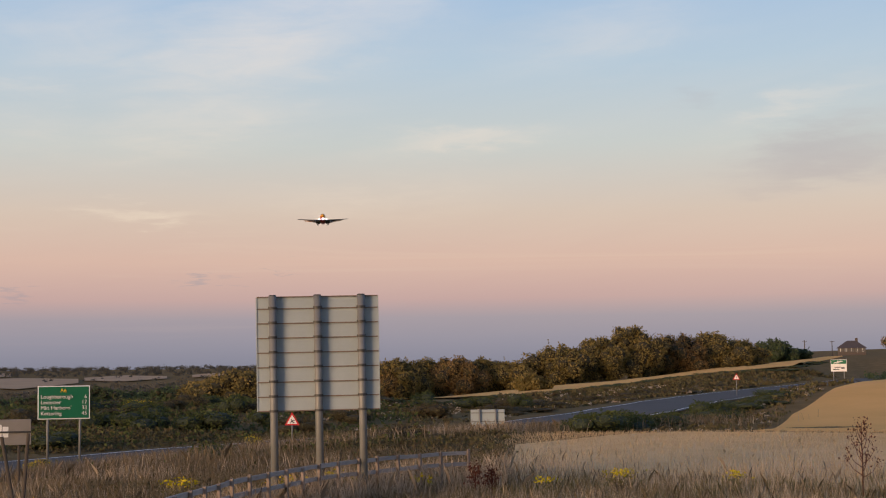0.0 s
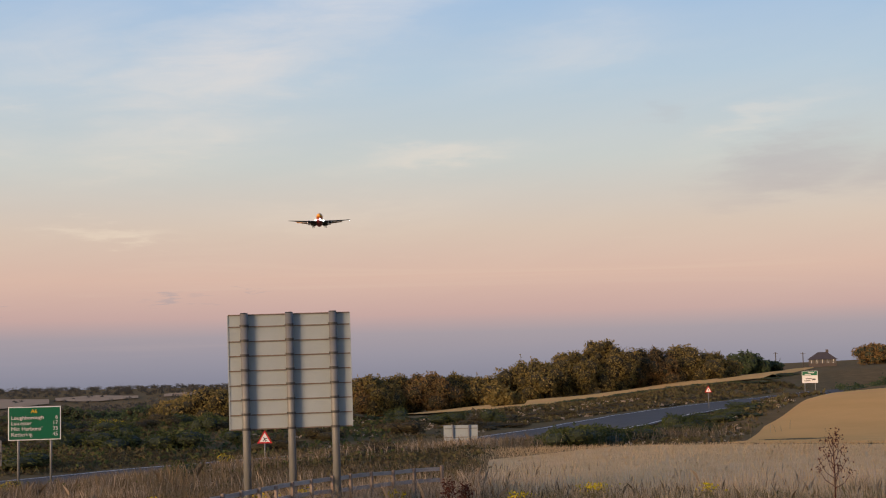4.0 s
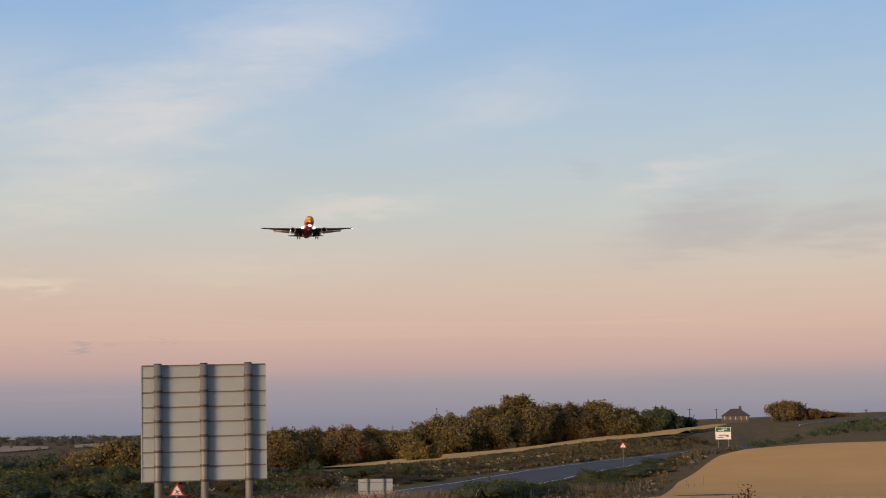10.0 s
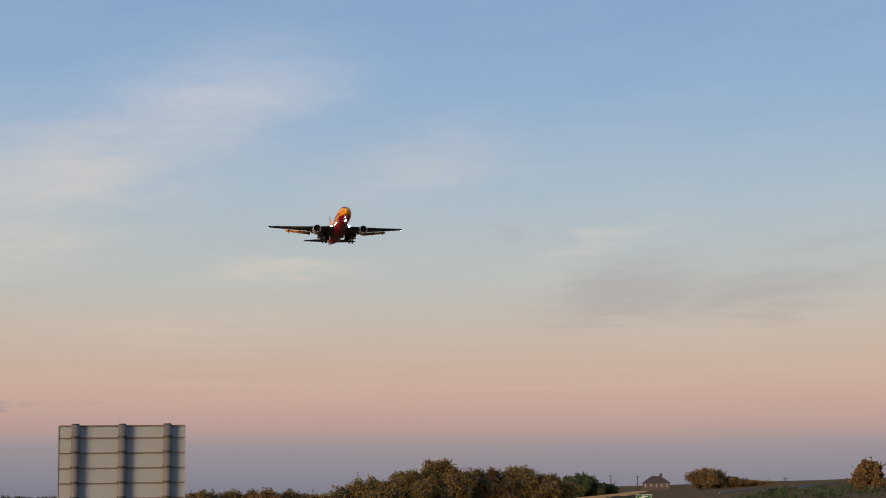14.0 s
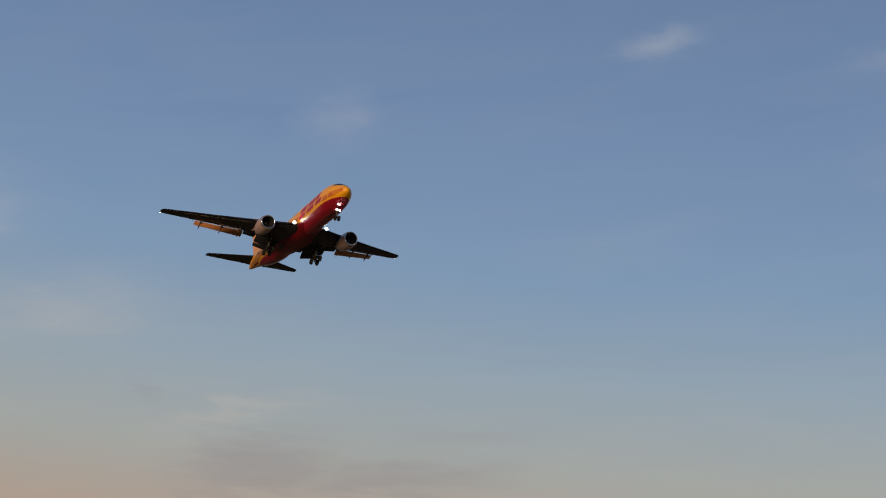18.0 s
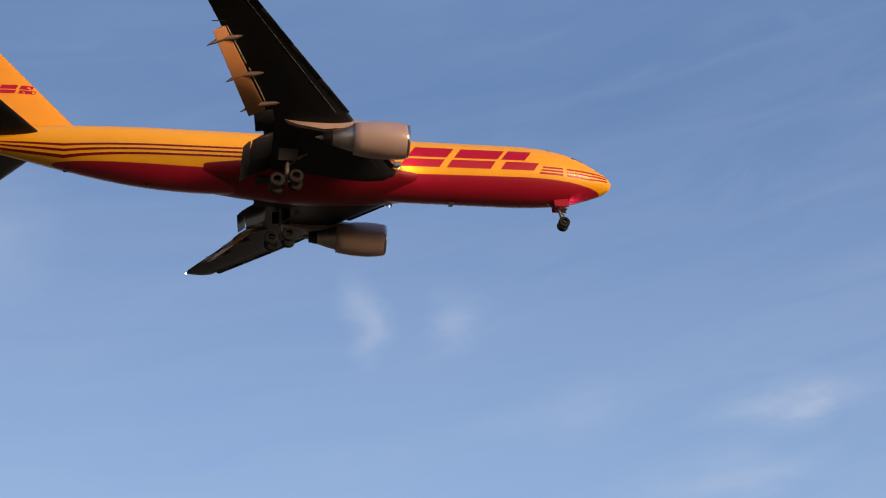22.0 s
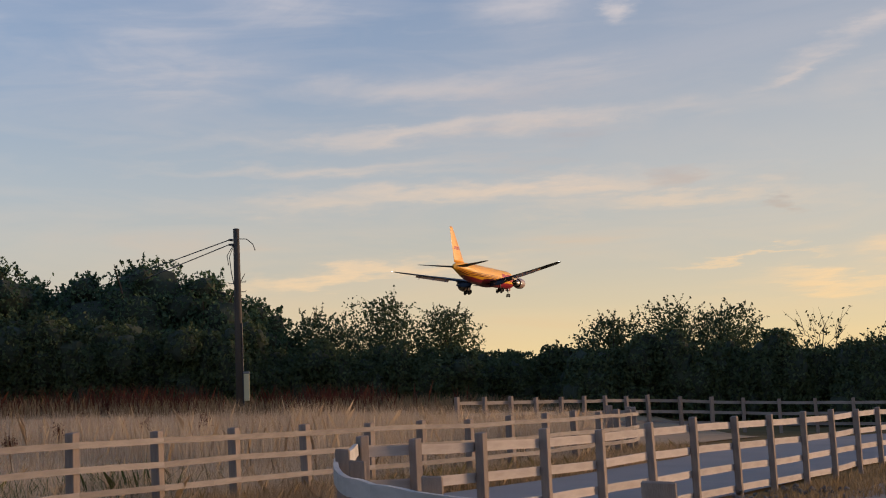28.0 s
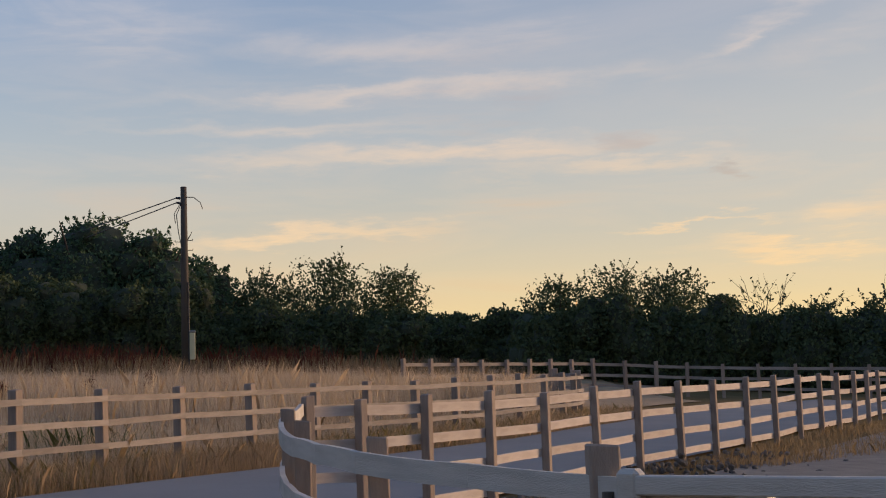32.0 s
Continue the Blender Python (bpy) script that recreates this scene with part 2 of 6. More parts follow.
wn.links.new(sky_c, bg1.inputs[0])
bg1.inputs[1].default_value = 0.94
wn.links.new(nish.outputs[0], bg2.inputs[0])
bg2.inputs[1].default_value = 0.012
wn.links.new(bg1.outputs[0], adds.inputs[0])
wn.links.new(bg2.outputs[0], adds.inputs[1])
wn.links.new(adds.outputs[0], wo.inputs[0])

lamp = bpy.data.lights.new("sun", "SUN")
lamp.energy, lamp.angle, lamp.color = 4.3, radians(20.0), (1.0, 0.64, 0.38)
sun = new("sun", lamp)
sun.matrix_world = look((0, 0, 0), (-sx * math.cos(radians(SUN_EL)), -sy * math.cos(radians(SUN_EL)), -math.sin(radians(SUN_EL))))

# ---- materials ----


def mat(name, c1, c2=None, scale=6.0, rough=0.85, metal=0.0, bump=0.0, fine=60.0, spread=0.0, coat=0.0, emit=0.0, mapscale=None, island=0.0, spec=0.5):
    """A node material: two tones mixed by coarse and fine noise, with relief; spread varies it from object to object, island from piece to piece."""
    m = bpy.data.materials.new(name)
    m.use_nodes = True
    nt = m.node_tree
    b = nt.nodes["Principled BSDF"]
    c1 = c1 if len(c1) == 4 else (*c1, 1)
    c2 = c2 or c1
    c2 = c2 if len(c2) == 4 else (*c2, 1)
    co = nt.nodes.new("ShaderNodeTexCoord")
    vec = co.outputs["Object"]
    if mapscale:
        q = nt.nodes.new("ShaderNodeMapping")
        q.inputs["Scale"].default_value = mapscale
        nt.links.new(vec, q.inputs[0])
        vec = q.outputs[0]
    a = noise_tex(nt, vec, scale, 5, 0.6)
    d = noise_tex(nt, vec, fine, 3, 0.6)
    fac = mth(nt, "ADD", mth(nt, "MULTIPLY", ramp(nt, a, [(0.3, 0.0), (0.7, 1.0)]), 0.65), mth(nt, "MULTIPLY", d, 0.35))
    if spread:
        oi = nt.nodes.new("ShaderNodeObjectInfo")
        fac = mth(nt, "ADD", fac, mth(nt, "MULTIPLY", mth(nt, "SUBTRACT", oi.outputs["Random"], 0.5), spread), True)
    if island:
        gi = nt.nodes.new("ShaderNodeNewGeometry")
        fac = mth(nt, "ADD", fac, mth(nt, "MULTIPLY", mth(nt, "SUBTRACT", gi.outputs["Random Per Island"], 0.5), island), True)
    nt.links.new(mixc(nt, fac, c1, c2), b.inputs["Base Color"])
    b.inputs["Metallic"].default_value = metal
    b.inputs["Coat Weight"].default_value = coat
    b.inputs["Specular IOR Level"].default_value = spec
    nt.links.new(mth(nt, "ADD", mth(nt, "MULTIPLY", d, 0.15), rough - 0.07), b.inputs["Roughness"])
    if bump:
        u = nt.nodes.new("ShaderNodeBump")
        u.inputs["Strength"].default_value = bump
        u.inputs["Distance"].default_value = 0.02
        nt.links.new(mth(nt, "ADD", a, d), u.inputs["Height"])
        nt.links.new(u.outputs[0], b.inputs["Normal"])
    if emit:
        b.inputs["Emission Color"].default_value = c1
        b.inputs["Emission Strength"].default_value = emit
    return m


M = {}
M["yellow"] = mat("yellow_paint", (0.76, 0.315, 0.005), (0.70, 0.285, 0.004), 0.7, 0.42, 0, 0, 8, coat=0.1)
# one livery red in three depths; belly fairing and aft stripes take the darkest
M["livery_red"] = mat("bright_red_paint", (0.40, 0.002, 0.028), (0.36, 0.002, 0.025), 0.7, 0.4, 0, 0, 8, coat=0.1, spec=0.3)
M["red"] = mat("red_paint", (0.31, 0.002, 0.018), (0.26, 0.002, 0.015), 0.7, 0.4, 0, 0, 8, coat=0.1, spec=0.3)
M["deep_red"] = mat("deep_livery_red", (0.18, 0.002, 0.012), (0.14, 0.002, 0.010), 1.2, 0.45, 0, 0, 10, spec=0.3)
M["white_paint"] = mat("white_paint", (0.75, 0.74, 0.72), (0.68, 0.67, 0.66), 2, 0.4)
# near black: the undersides' shade is put into wing and panel colour
M["wing"] = mat("wing_paint_with_shade", (0.012, 0.013, 0.018), (0.009, 0.010, 0.014), 0.5, 0.5, 0, 0, 4, spec=0.3)
M["wing_dark"] = mat("dark_panel_with_shade", (0.013, 0.014, 0.019), (0.009, 0.010, 0.014), 0.9, 0.5, 0, 0, 6, spec=0.3)
# low sun's orange put into the outboard flaps' base colour
M["flap"] = mat("flap_paint_with_sunlight", (0.46, 0.21, 0.085), (0.40, 0.18, 0.07), 0.9, 0.45, 0, 0, 6)
M["fairing"] = mat("dark_fairing_paint", (0.15, 0.10, 0.075), (0.11, 0.075, 0.06), 0.9, 0.45, 0, 0, 6)
M["nacelle"] = mat("grey_beige_nacelle_paint", (0.36, 0.27, 0.25), (0.31, 0.235, 0.215), 0.8, 0.4, 0, 0, 5, coat=0.1)
M["slot"] = mat("grey_slot_edge", (0.16, 0.16, 0.17), (0.12, 0.12, 0.13), 3, 0.5)
M["chrome"] = mat("bright_metal", (0.85, 0.84, 0.83), (0.78, 0.77, 0.76), 3, 0.18, 1.0)
M["steel"] = mat("dull_steel", (0.42, 0.40, 0.38), (0.30, 0.29, 0.28), 5, 0.4, 0.9)
M["gear"] = mat("dark_gear_metal", (0.13, 0.12, 0.115), (0.08, 0.075, 0.07), 5, 0.5, 0.4)
M["tyre"] = mat("black_rubber", (0.014, 0.014, 0.015), (0.022, 0.022, 0.022), 9, 0.85, spec=0.15)
M["black"] = mat("black_void", (0.012, 0.012, 0.013), (0.02, 0.02, 0.02), 4, 0.6)
M["cockpit"] = mat("dark_glass", (0.02, 0.022, 0.025), (0.025, 0.025, 0.03), 4, 0.12)
M["beacon"] = mat("white_lamp", (1.0, 0.97, 0.92), None, 4, 0.3, emit=120.0)
M["strobe"] = mat("white_tip_lamp", (1.0, 0.97, 0.94), None, 4, 0.3, emit=9.0)

# ---- builders ----


def mesh_of(name, verts, faces, material, smooth=False):
    me = bpy.data.meshes.new(name)
    me.from_pydata([tuple(v) for v in verts], [], faces)
    me.validate()
    if material is not None:
        me.materials.append(material)
    if smooth:
        me.polygons.foreach_set("use_smooth", [True] * len(me.polygons))
    me.update()
    return me


def part(name, geo, material, parent=None, label="", smooth=False, at=None):
    """Links a mesh, a bmesh or (verts, faces) as one object, under a thing or a part."""
    if isinstance(geo, bmesh.types.BMesh):
        me = bpy.data.meshes.new(name)
        bmesh.ops.recalc_face_normals(geo, faces=geo.faces)
        geo.to_mesh(me)
        geo.free()
        me.materials.append(material)
        if smooth:
            me.polygons.foreach_set("use_smooth", [True] * len(me.polygons))
    elif isinstance(geo, bpy.types.Mesh):
        me = geo
    else:
        me = mesh_of(name, geo[0], geo[1], material, smooth)
    ob = new(name, me)
    if parent is not None:
        ob.parent = parent
    if at is not None:
        ob.matrix_basis = at
    if label:
        ob["label"] = label
    return ob


def thing(name, label, category, at=None, group="", kind=""):
    ob = new(name)
    ob.empty_display_size = 0.2
    if at is not None:
        ob.matrix_basis = at
    return tagged(ob, label, category, group, kind)


def box(sx, sy, sz, x=0.0, y=0.0, z=0.0, bevel=0.0):
    """A box whose base centre is at x, y, z."""
    bm = bmesh.new()
    bmesh.ops.create_cube(bm, size=1)
    for v in bm.verts:
        v.co = Vector((x + v.co.x * sx, y + v.co.y * sy, z + (v.co.z + 0.5) * sz))
    if bevel:
        bmesh.ops.bevel(bm, geom=list(bm.edges), offset=bevel, segments=1, affect="EDGES")
    return bm


def tube(points, radii, seg=10, caps=True):
    """A tube through points (Vectors) with a radius at each."""
    vs, fs = [], []
    n = len(points)
    for i, p in enumerate(points):
        p = Vector(p)
        d = Vector(points[min(i + 1, n - 1)]) - Vector(points[max(i - 1, 0)])
        d.normalize()
        a = d.cross(Vector((0.31, 0.17, 0.93)))
        a.normalize()
        b = d.cross(a)
        for k in range(seg):
            w = 2 * math.pi * k / seg
            vs.append(p + (a * math.cos(w) + b * math.sin(w)) * radii[i])
    for i in range(n - 1):
        for k in range(seg):
            k2 = (k + 1) % seg
            fs.append((i * seg + k, i * seg + k2, (i + 1) * seg + k2, (i + 1) * seg + k))
    if caps:
        fs.append(tuple(range(seg))[::-1])
        fs.append(tuple((n - 1) * seg + k for k in range(seg)))
    return vs, fs


def revolve_y(profile, seg=36, cx=0.0, cz=0.0):
    """A surface turned round a fore-and-aft axis: profile of (y, radius)."""
    vs, fs = [], []
    for y, r in profile:
        for k in range(seg):
            w = 2 * math.pi * k / seg
            vs.append((cx + r * math.cos(w), y, cz + r * math.sin(w)))
    for i in range(len(profile) - 1):
        for k in range(seg):
            k2 = (k + 1) % seg
            fs.append((i * seg + k, i * seg + k2, (i + 1) * seg + k2, (i + 1) * seg + k))
    return vs, fs


def wheel_mesh(radius, width):
    """A wheel round the x axis."""
    prof = [(-0.5, 0.55), (-0.5, 0.9), (-0.34, 1.0), (0.34, 1.0), (0.5, 0.9), (0.5, 0.55), (0.42, 0.5)]
    vs, fs = revolve_y([(a * width, r * radius) for a, r in prof], 20)
    return [(v[1], v[0], v[2]) for v in vs], fs


# ---- the aircraft; x to starboard, y ahead, z up, origin at the nose on the body's middle line ----
STATIONS = [(0, -0.45, 0.03, 0.03), (0.15, -0.45, 0.36, 0.33), (0.5, -0.43, 0.72, 0.68), (1.1, -0.41, 1.07, 1.01), (2, -0.31, 1.47, 1.43), (3.2, -0.19, 1.85, 1.93), (5, -0.09, 2.2, 2.33), (7, -0.04, 2.38, 2.54), (8.8, -0.04, 2.41, 2.59), (22, -0.04, 2.41, 2.59), (34.5, -0.04, 2.41, 2.59), (38.5, 0.1, 2.37, 2.44), (42.5, 0.4, 2.13, 2.06), (46.5, 0.76, 1.62, 1.53), (49.5, 0.93, 1.09, 1.07), (51.7, 0.87, 0.633, 0.688), (52.6, 0.77, 0.403, 0.44), (52.95, 0.72, 0.25, 0.286)]


def body_at(s):
    i = 0
    while i < len(STATIONS) - 2 and STATIONS[i + 1][0] < s:
        i += 1
    a, b = STATIONS[i], STATIONS[i + 1]
    p, n = STATIONS[max(i - 1, 0)], STATIONS[min(i + 2, len(STATIONS) - 1)]
    u = min(max((s - a[0]) / (b[0] - a[0]), 0), 1)
    out = []
    for k in (1, 2, 3):
        h = b[0] - a[0]
        lin = (b[k] - a[k]) / h
        ma = 0 if i == 0 else 0.5 * (lin + (a[k] - p[k]) / (a[0] - p[0]))
        mb = 0.5 * (lin + (n[k] - b[k]) / (n[0] - b[0])) if n[0] > b[0] else lin
        if i == 0:
            ma = lin * 1.2
        if abs(lin) < 1e-6:
            ma = mb = 0
        out.append((2 * u ** 3 - 3 * u * u + 1) * a[k] + (u ** 3 - 2 * u * u + u) * h * ma + (3 * u * u - 2 * u ** 3) * b[k] + (u ** 3 - u * u) * h * mb)
    return out


def body_point(s, w, off=0.0):
    zc, a, b = body_at(s)
    return Vector(((a + off) * math.cos(w), -s, zc + (b + off) * math.sin(w)))


LIFT, CLIMB = 0.64, 0.0155        # the livery lines fall gently towards the tail


def skin_patch(corners, side=1, nu=10, nv=5, off=0.014):
    """A patch on the body's skin; corners (s, z) in the order fore-low, aft-low, aft-high, fore-high."""
    (s0, z0), (s1, z1), (s2, z2), (s3, z3) = corners
    vs, fs = [], []
    for i in range(nu + 1):
        u = i / nu
        for j in range(nv + 1):
            v = j / nv
            s = (s0 * (1 - u) + s1 * u) * (1 - v) + (s3 * (1 - u) + s2 * u) * v
            z = (z0 * (1 - u) + z1 * u) * (1 - v) + (z3 * (1 - u) + z2 * u) * v + LIFT - CLIMB * s
            zc, a, b = body_at(s)
            w = math.asin(max(-1, min(1, (z - zc) / b)))
            p = body_point(s, w, off)
            vs.append((p.x * side, p.y, p.z))
    for i in range(nu):
        for j in range(nv):
            k = i * (nv + 1) + j
            f = (k, k + nv + 1, k + nv + 2, k + 1)
            fs.append(f if side > 0 else f[::-1])
    return vs, fs


def foil(chord, thick, n=9):
    """Aerofoil outline as (aft, up), closed, from the trailing edge over the top."""
    xs = [0.5 * (1 - math.cos(math.pi * i / n)) for i in range(n + 1)]
    yt = lambda x: 5 * thick * (0.2969 * math.sqrt(x) - 0.126 * x - 0.3516 * x * x + 0.2843 * x ** 3 - 0.1015 * x ** 4)
    up = [(x * chord, yt(x) * chord * 1.05 + 0.004) for x in xs]
    lo = [(x * chord, -yt(x) * chord * 0.95 - 0.004) for x in xs]
    return up[::-1] + lo[1:]


def loft(sections, vertical=False):
    """sections: (span, leading edge s, chord, height, thickness, twist in degrees); a wing along x, or a fin along z."""
    vs, fs = [], []
    n = None
    for span, le, chord, height, thick, twist in sections:
        ring = foil(chord, thick)
        n = len(ring)
        ct, sn = math.cos(radians(twist)), math.sin(radians(twist))
        for a, u in ring:
            a2, u2 = a * ct + u * sn, -a * sn + u * ct
            vs.append((u2, -(le + a2), span) if vertical else (span, -(le + a2), height + u2))
    for i in range(len(sections) - 1):
        for k in range(n):
            k2 = (k + 1) % n
            fs.append((i * n + k, i * n + k2, (i + 1) * n + k2, (i + 1) * n + k))
    fs.append(tuple(range(n))[::-1])
    fs.append(tuple((len(sections) - 1) * n + k for k in range(n)))
    return vs, fs


def mirrored(geo):
    return [(-v[0], v[1], v[2]) for v in geo[0]], [f[::-1] for f in geo[1]]


def paint_scheme():
    """Yellow above, red below a line along the body."""
    m = mat("two_tone_body_paint", (0.84, 0.40, 0.006), (0.78, 0.365, 0.005), 0.7, 0.42, 0, 0, 8, coat=0.12)
    nt = m.node_tree
    b = nt.nodes["Principled BSDF"]
    yellow = b.inputs["Base Color"].links[0].from_socket
    co = nt.nodes.new("ShaderNodeTexCoord")
    sp = nt.nodes.new("ShaderNodeSeparateXYZ")
    nt.links.new(co.outputs["Object"], sp.inputs[0])
    fore = mth(nt, "MULTIPLY", mth(nt, "ADD", sp.outputs[1], 8.5), 1 / 8.5, True)      # 1 at the nose, 0 from 8.5 m on
    line = mth(nt, "SUBTRACT", mth(nt, "ADD", mth(nt, "MULTIPLY", sp.outputs[1], CLIMB), LIFT - 1.76), mth(nt, "MULTIPLY", mth(nt, "POWER", fore, 2.4), 0.4))
    aft = mth(nt, "MULTIPLY", mth(nt, "SUBTRACT", -33.0, sp.outputs[1]), 1 / 14.0, True)
    line = mth(nt, "ADD", line, mth(nt, "MULTIPLY", mth(nt, "POWER", aft, 1.5), 1.0))
    low = mth(nt, "MULTIPLY", mth(nt, "SUBTRACT", line, sp.outputs[2]), 60.0, True)
    grime = noise_tex(nt, co.outputs["Object"], 1.3, 5, 0.6)
    red = mixc(nt, grime, (0.33, 0.002, 0.024, 1), (0.27, 0.002, 0.020, 1))
    nt.links.new(mixc(nt, low, yellow, red), b.inputs["Base Color"])
    return m


WING = [(1.2, 17.5, 12.2, -1.55, 0.135, 2.5), (2.5, 18.4, 10.8, -1.42, 0.13, 2), (8.2, 22.3, 6.75, -0.55, 0.115, 1), (15.5, 27.3, 4.55, 0.60, 0.105, 0),
        (22.6, 32.15, 2.75, 1.80, 0.10, -1), (23.45, 32.75, 2.35, 1.93, 0.09, -1), (23.75, 33.3, 1.6, 1.97, 0.06, -1)]


def wing_at(x):
    for a, b in zip(WING, WING[1:]):
        if x <= b[0]:
            u = (x - a[0]) / (b[0] - a[0])
            return [a[k] * (1 - u) + b[k] * u for k in range(6)]
    return list(WING[-1])


def flap_panel(x0, x1, chord0, chord1, back, down, droop, thick=0.16):
    secs = []
    for x, c in ((x0, chord0), (x1, chord1)):
        _, le, ch, z, _, _ = wing_at(x)
        secs.append((x, le + ch + back, c, z + down, thick, droop))
    return loft(secs)


def cargo_aircraft():
    a = thing("cargo_aircraft", "yellow and red twin-engined freight jet with wheels and flaps down", "aircraft")
    vs, fs = [], []
    ss = [0, 0.04, 0.1, 0.2, 0.35, 0.55, 0.8, 1.1, 1.5, 2, 2.5, 3.1, 3.8, 4.6, 5.5, 6.5, 7.6, 8.8] + [8.8 + 1.6 * i for i in range(1, 17)] + \
         [36 + 1.1 * i for i in range(14)] + [50.9, 51.4, 51.8, 52.2, 52.6, 52.95]
    seg = 56
    for s in ss:
        for k in range(seg):
            vs.append(body_point(s, 2 * math.pi * k / seg))
    for i in range(len(ss) - 1):
        for k in range(seg):
            k2 = (k + 1) % seg
            fs.append((i * seg + k, (i + 1) * seg + k, (i + 1) * seg + k2, i * seg + k2))
    fs.append(tuple((len(ss) - 1) * seg + k for k in range(seg))[::-1])
    fus = part("fuselage", (vs, fs), paint_scheme(), a, "yellow fuselage with a red belly", True)
    part("exhaust", revolve_y([(-52.6, 0.30), (-53.1, 0.26), (-53.15, 0.2), (-52.9, 0.05)], 16, 0, 0.73), M["black"], fus, "dark tail exhaust", True)
    # belly fairing round the wing root
    fv, ff = [], []
    for i in range(21):
        u = i / 20
        s = 16.6 + 17.0 * u
        w = math.sin(math.pi * u) ** 0.9
        for k in range(17):
            t = math.pi + math.pi * k / 16
            fv.append(((2.05 + 0.85 * w) * math.cos(t), -s, -1.35 + (0.9 + 1.02 * w) * math.sin(t) + 0.25 * w))
    for i in range(20):
        for k in range(16):
            j = i * 17 + k
            ff.append((j, j + 1, j + 18, j + 17))
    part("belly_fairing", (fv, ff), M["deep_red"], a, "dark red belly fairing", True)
    # livery: blocks and stripes laid on the skin, on both sides
    for side in (1, -1):
        def block(name, c, m, nu=8, nv=4, off=0.014):
            part(name, skin_patch(c, side, nu, nv, off), m, fus, "", True)
        k = 0.67   # lean of the blocks

        def slab(s0, s1, z0, z1):
            block("livery_block", [(s0, z0), (s1, z0), (s1 - (z1 - z0) * k, z1), (s0 - (z1 - z0) * k, z1)], M["livery_red"])
        for s0, s1, z0, z1 in ((7.75, 9.7, -0.36, 0.60), (10.0, 13.6, -0.36, 0.60), (14.2, 17.4, -0.36, 0.64), (7.0, 9.75, -1.22, -0.54), (10.6, 14.2, -1.22, -0.54), (14.8, 18.0, -1.22, -0.54)):
            slab(s0, s1, z0, z1)
        for j in range(3):
            z = -1.44 + 0.25 * j
            block("livery_stripe", [(4.5, z), (6.55 - 0.15 * j, z), (6.5 - 0.15 * j, z + 0.14), (4.5, z + 0.14)], M["livery_red"], 6, 1)
            z0 = -1.20 + 0.21 * j
            block("livery_stripe", [(0.5, z0), (2.2, z - 0.02 + 0.04 * j), (2.2, z + 0.11 + 0.04 * j), (0.5, z0 + 0.11)], M["livery_red"], 12, 1)
            block("livery_stripe", [(2.2, z - 0.02 + 0.04 * j), (4.2, z), (4.2, z + 0.14), (2.2, z + 0.11 + 0.04 * j)], M["livery_red"], 8, 1)
            za = -0.98 + 0.36 * j
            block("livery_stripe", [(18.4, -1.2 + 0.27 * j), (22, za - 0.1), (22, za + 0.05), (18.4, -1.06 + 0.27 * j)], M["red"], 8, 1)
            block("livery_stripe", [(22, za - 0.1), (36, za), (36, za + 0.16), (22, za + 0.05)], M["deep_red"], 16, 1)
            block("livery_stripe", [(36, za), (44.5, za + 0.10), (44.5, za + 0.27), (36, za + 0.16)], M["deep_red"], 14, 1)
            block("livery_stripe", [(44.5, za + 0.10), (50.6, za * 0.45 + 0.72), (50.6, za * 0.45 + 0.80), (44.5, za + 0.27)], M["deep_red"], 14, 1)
        # flight deck windows, three a side
        for c in ([(1.72, 0.22), (2.35, 0.36), (2.52, 0.86), (1.98, 0.66)], [(2.42, 0.40), (3.0, 0.46), (3.08, 0.95), (2.60, 0.90)], [(3.08, 0.48), (3.6, 0.56), (3.5, 0.92), (3.16, 0.95)]):
            part("cockpit_window", skin_patch(c, side, 5, 4, 0.016), M["cockpit"], fus, "dark flight deck window", True)
        block("door_outline", [(5.5, 0.9), (5.56, 0.9), (5.56, 2.1), (5.5, 2.1)], M["deep_red"], 1, 5)
    # wings with slats, flaps, track fairings and tip lamps
    for side in (1, -1):
        fl = (lambda g: g) if side > 0 else mirrored
        wing = part("wing", fl(loft(WING)), M["wing"], a, "swept wing, painted near black for its shaded underside", True)
        for x0, x1 in ((3.2, 6.9), (9.2, 12.6), (12.65, 16.0), (16.05, 19.4), (19.45, 22.7)):
            secs = []
            for x in (x0, x1):
                _, le, ch, z, _, tw = wing_at(x)
                secs.append((x, le - 0.30, 0.13 * ch + 0.12, z - 0.16, 0.2, -16))
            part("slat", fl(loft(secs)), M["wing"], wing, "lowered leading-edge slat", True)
            secs = []
            for x in (x0, x1):
                _, le, ch, z, _, tw = wing_at(x)
                secs.append((x, le + 0.075 * ch + 0.22, 0.05, z - 0.048 * ch, 0.5, 0))
            part("slat_gap", fl(loft(secs)), M["slot"], wing, "narrow slat gap")
        # inboard flaps take the shade-black wing colour, outboard ones the sun-tinted colour
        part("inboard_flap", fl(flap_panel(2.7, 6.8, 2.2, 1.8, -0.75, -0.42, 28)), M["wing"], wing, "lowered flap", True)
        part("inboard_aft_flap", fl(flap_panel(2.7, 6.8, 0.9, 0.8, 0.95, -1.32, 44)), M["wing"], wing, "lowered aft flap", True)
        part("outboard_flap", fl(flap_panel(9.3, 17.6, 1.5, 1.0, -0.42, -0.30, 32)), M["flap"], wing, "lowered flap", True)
        for xa, xb, da in ((9.4, 13.4, 0.62), (13.9, 17.5, 0.55), (3.2, 6.4, 1.05)):
            secs = []
            for xx in (xa, xb):
                _, le, ch, z, _, _ = wing_at(xx)
                secs.append((xx, le + ch - da, 0.09, z - 0.20, 0.5, 0))
            part("flap_gap", fl(loft(secs)), M["white_paint"], wing, "pale flap gap")
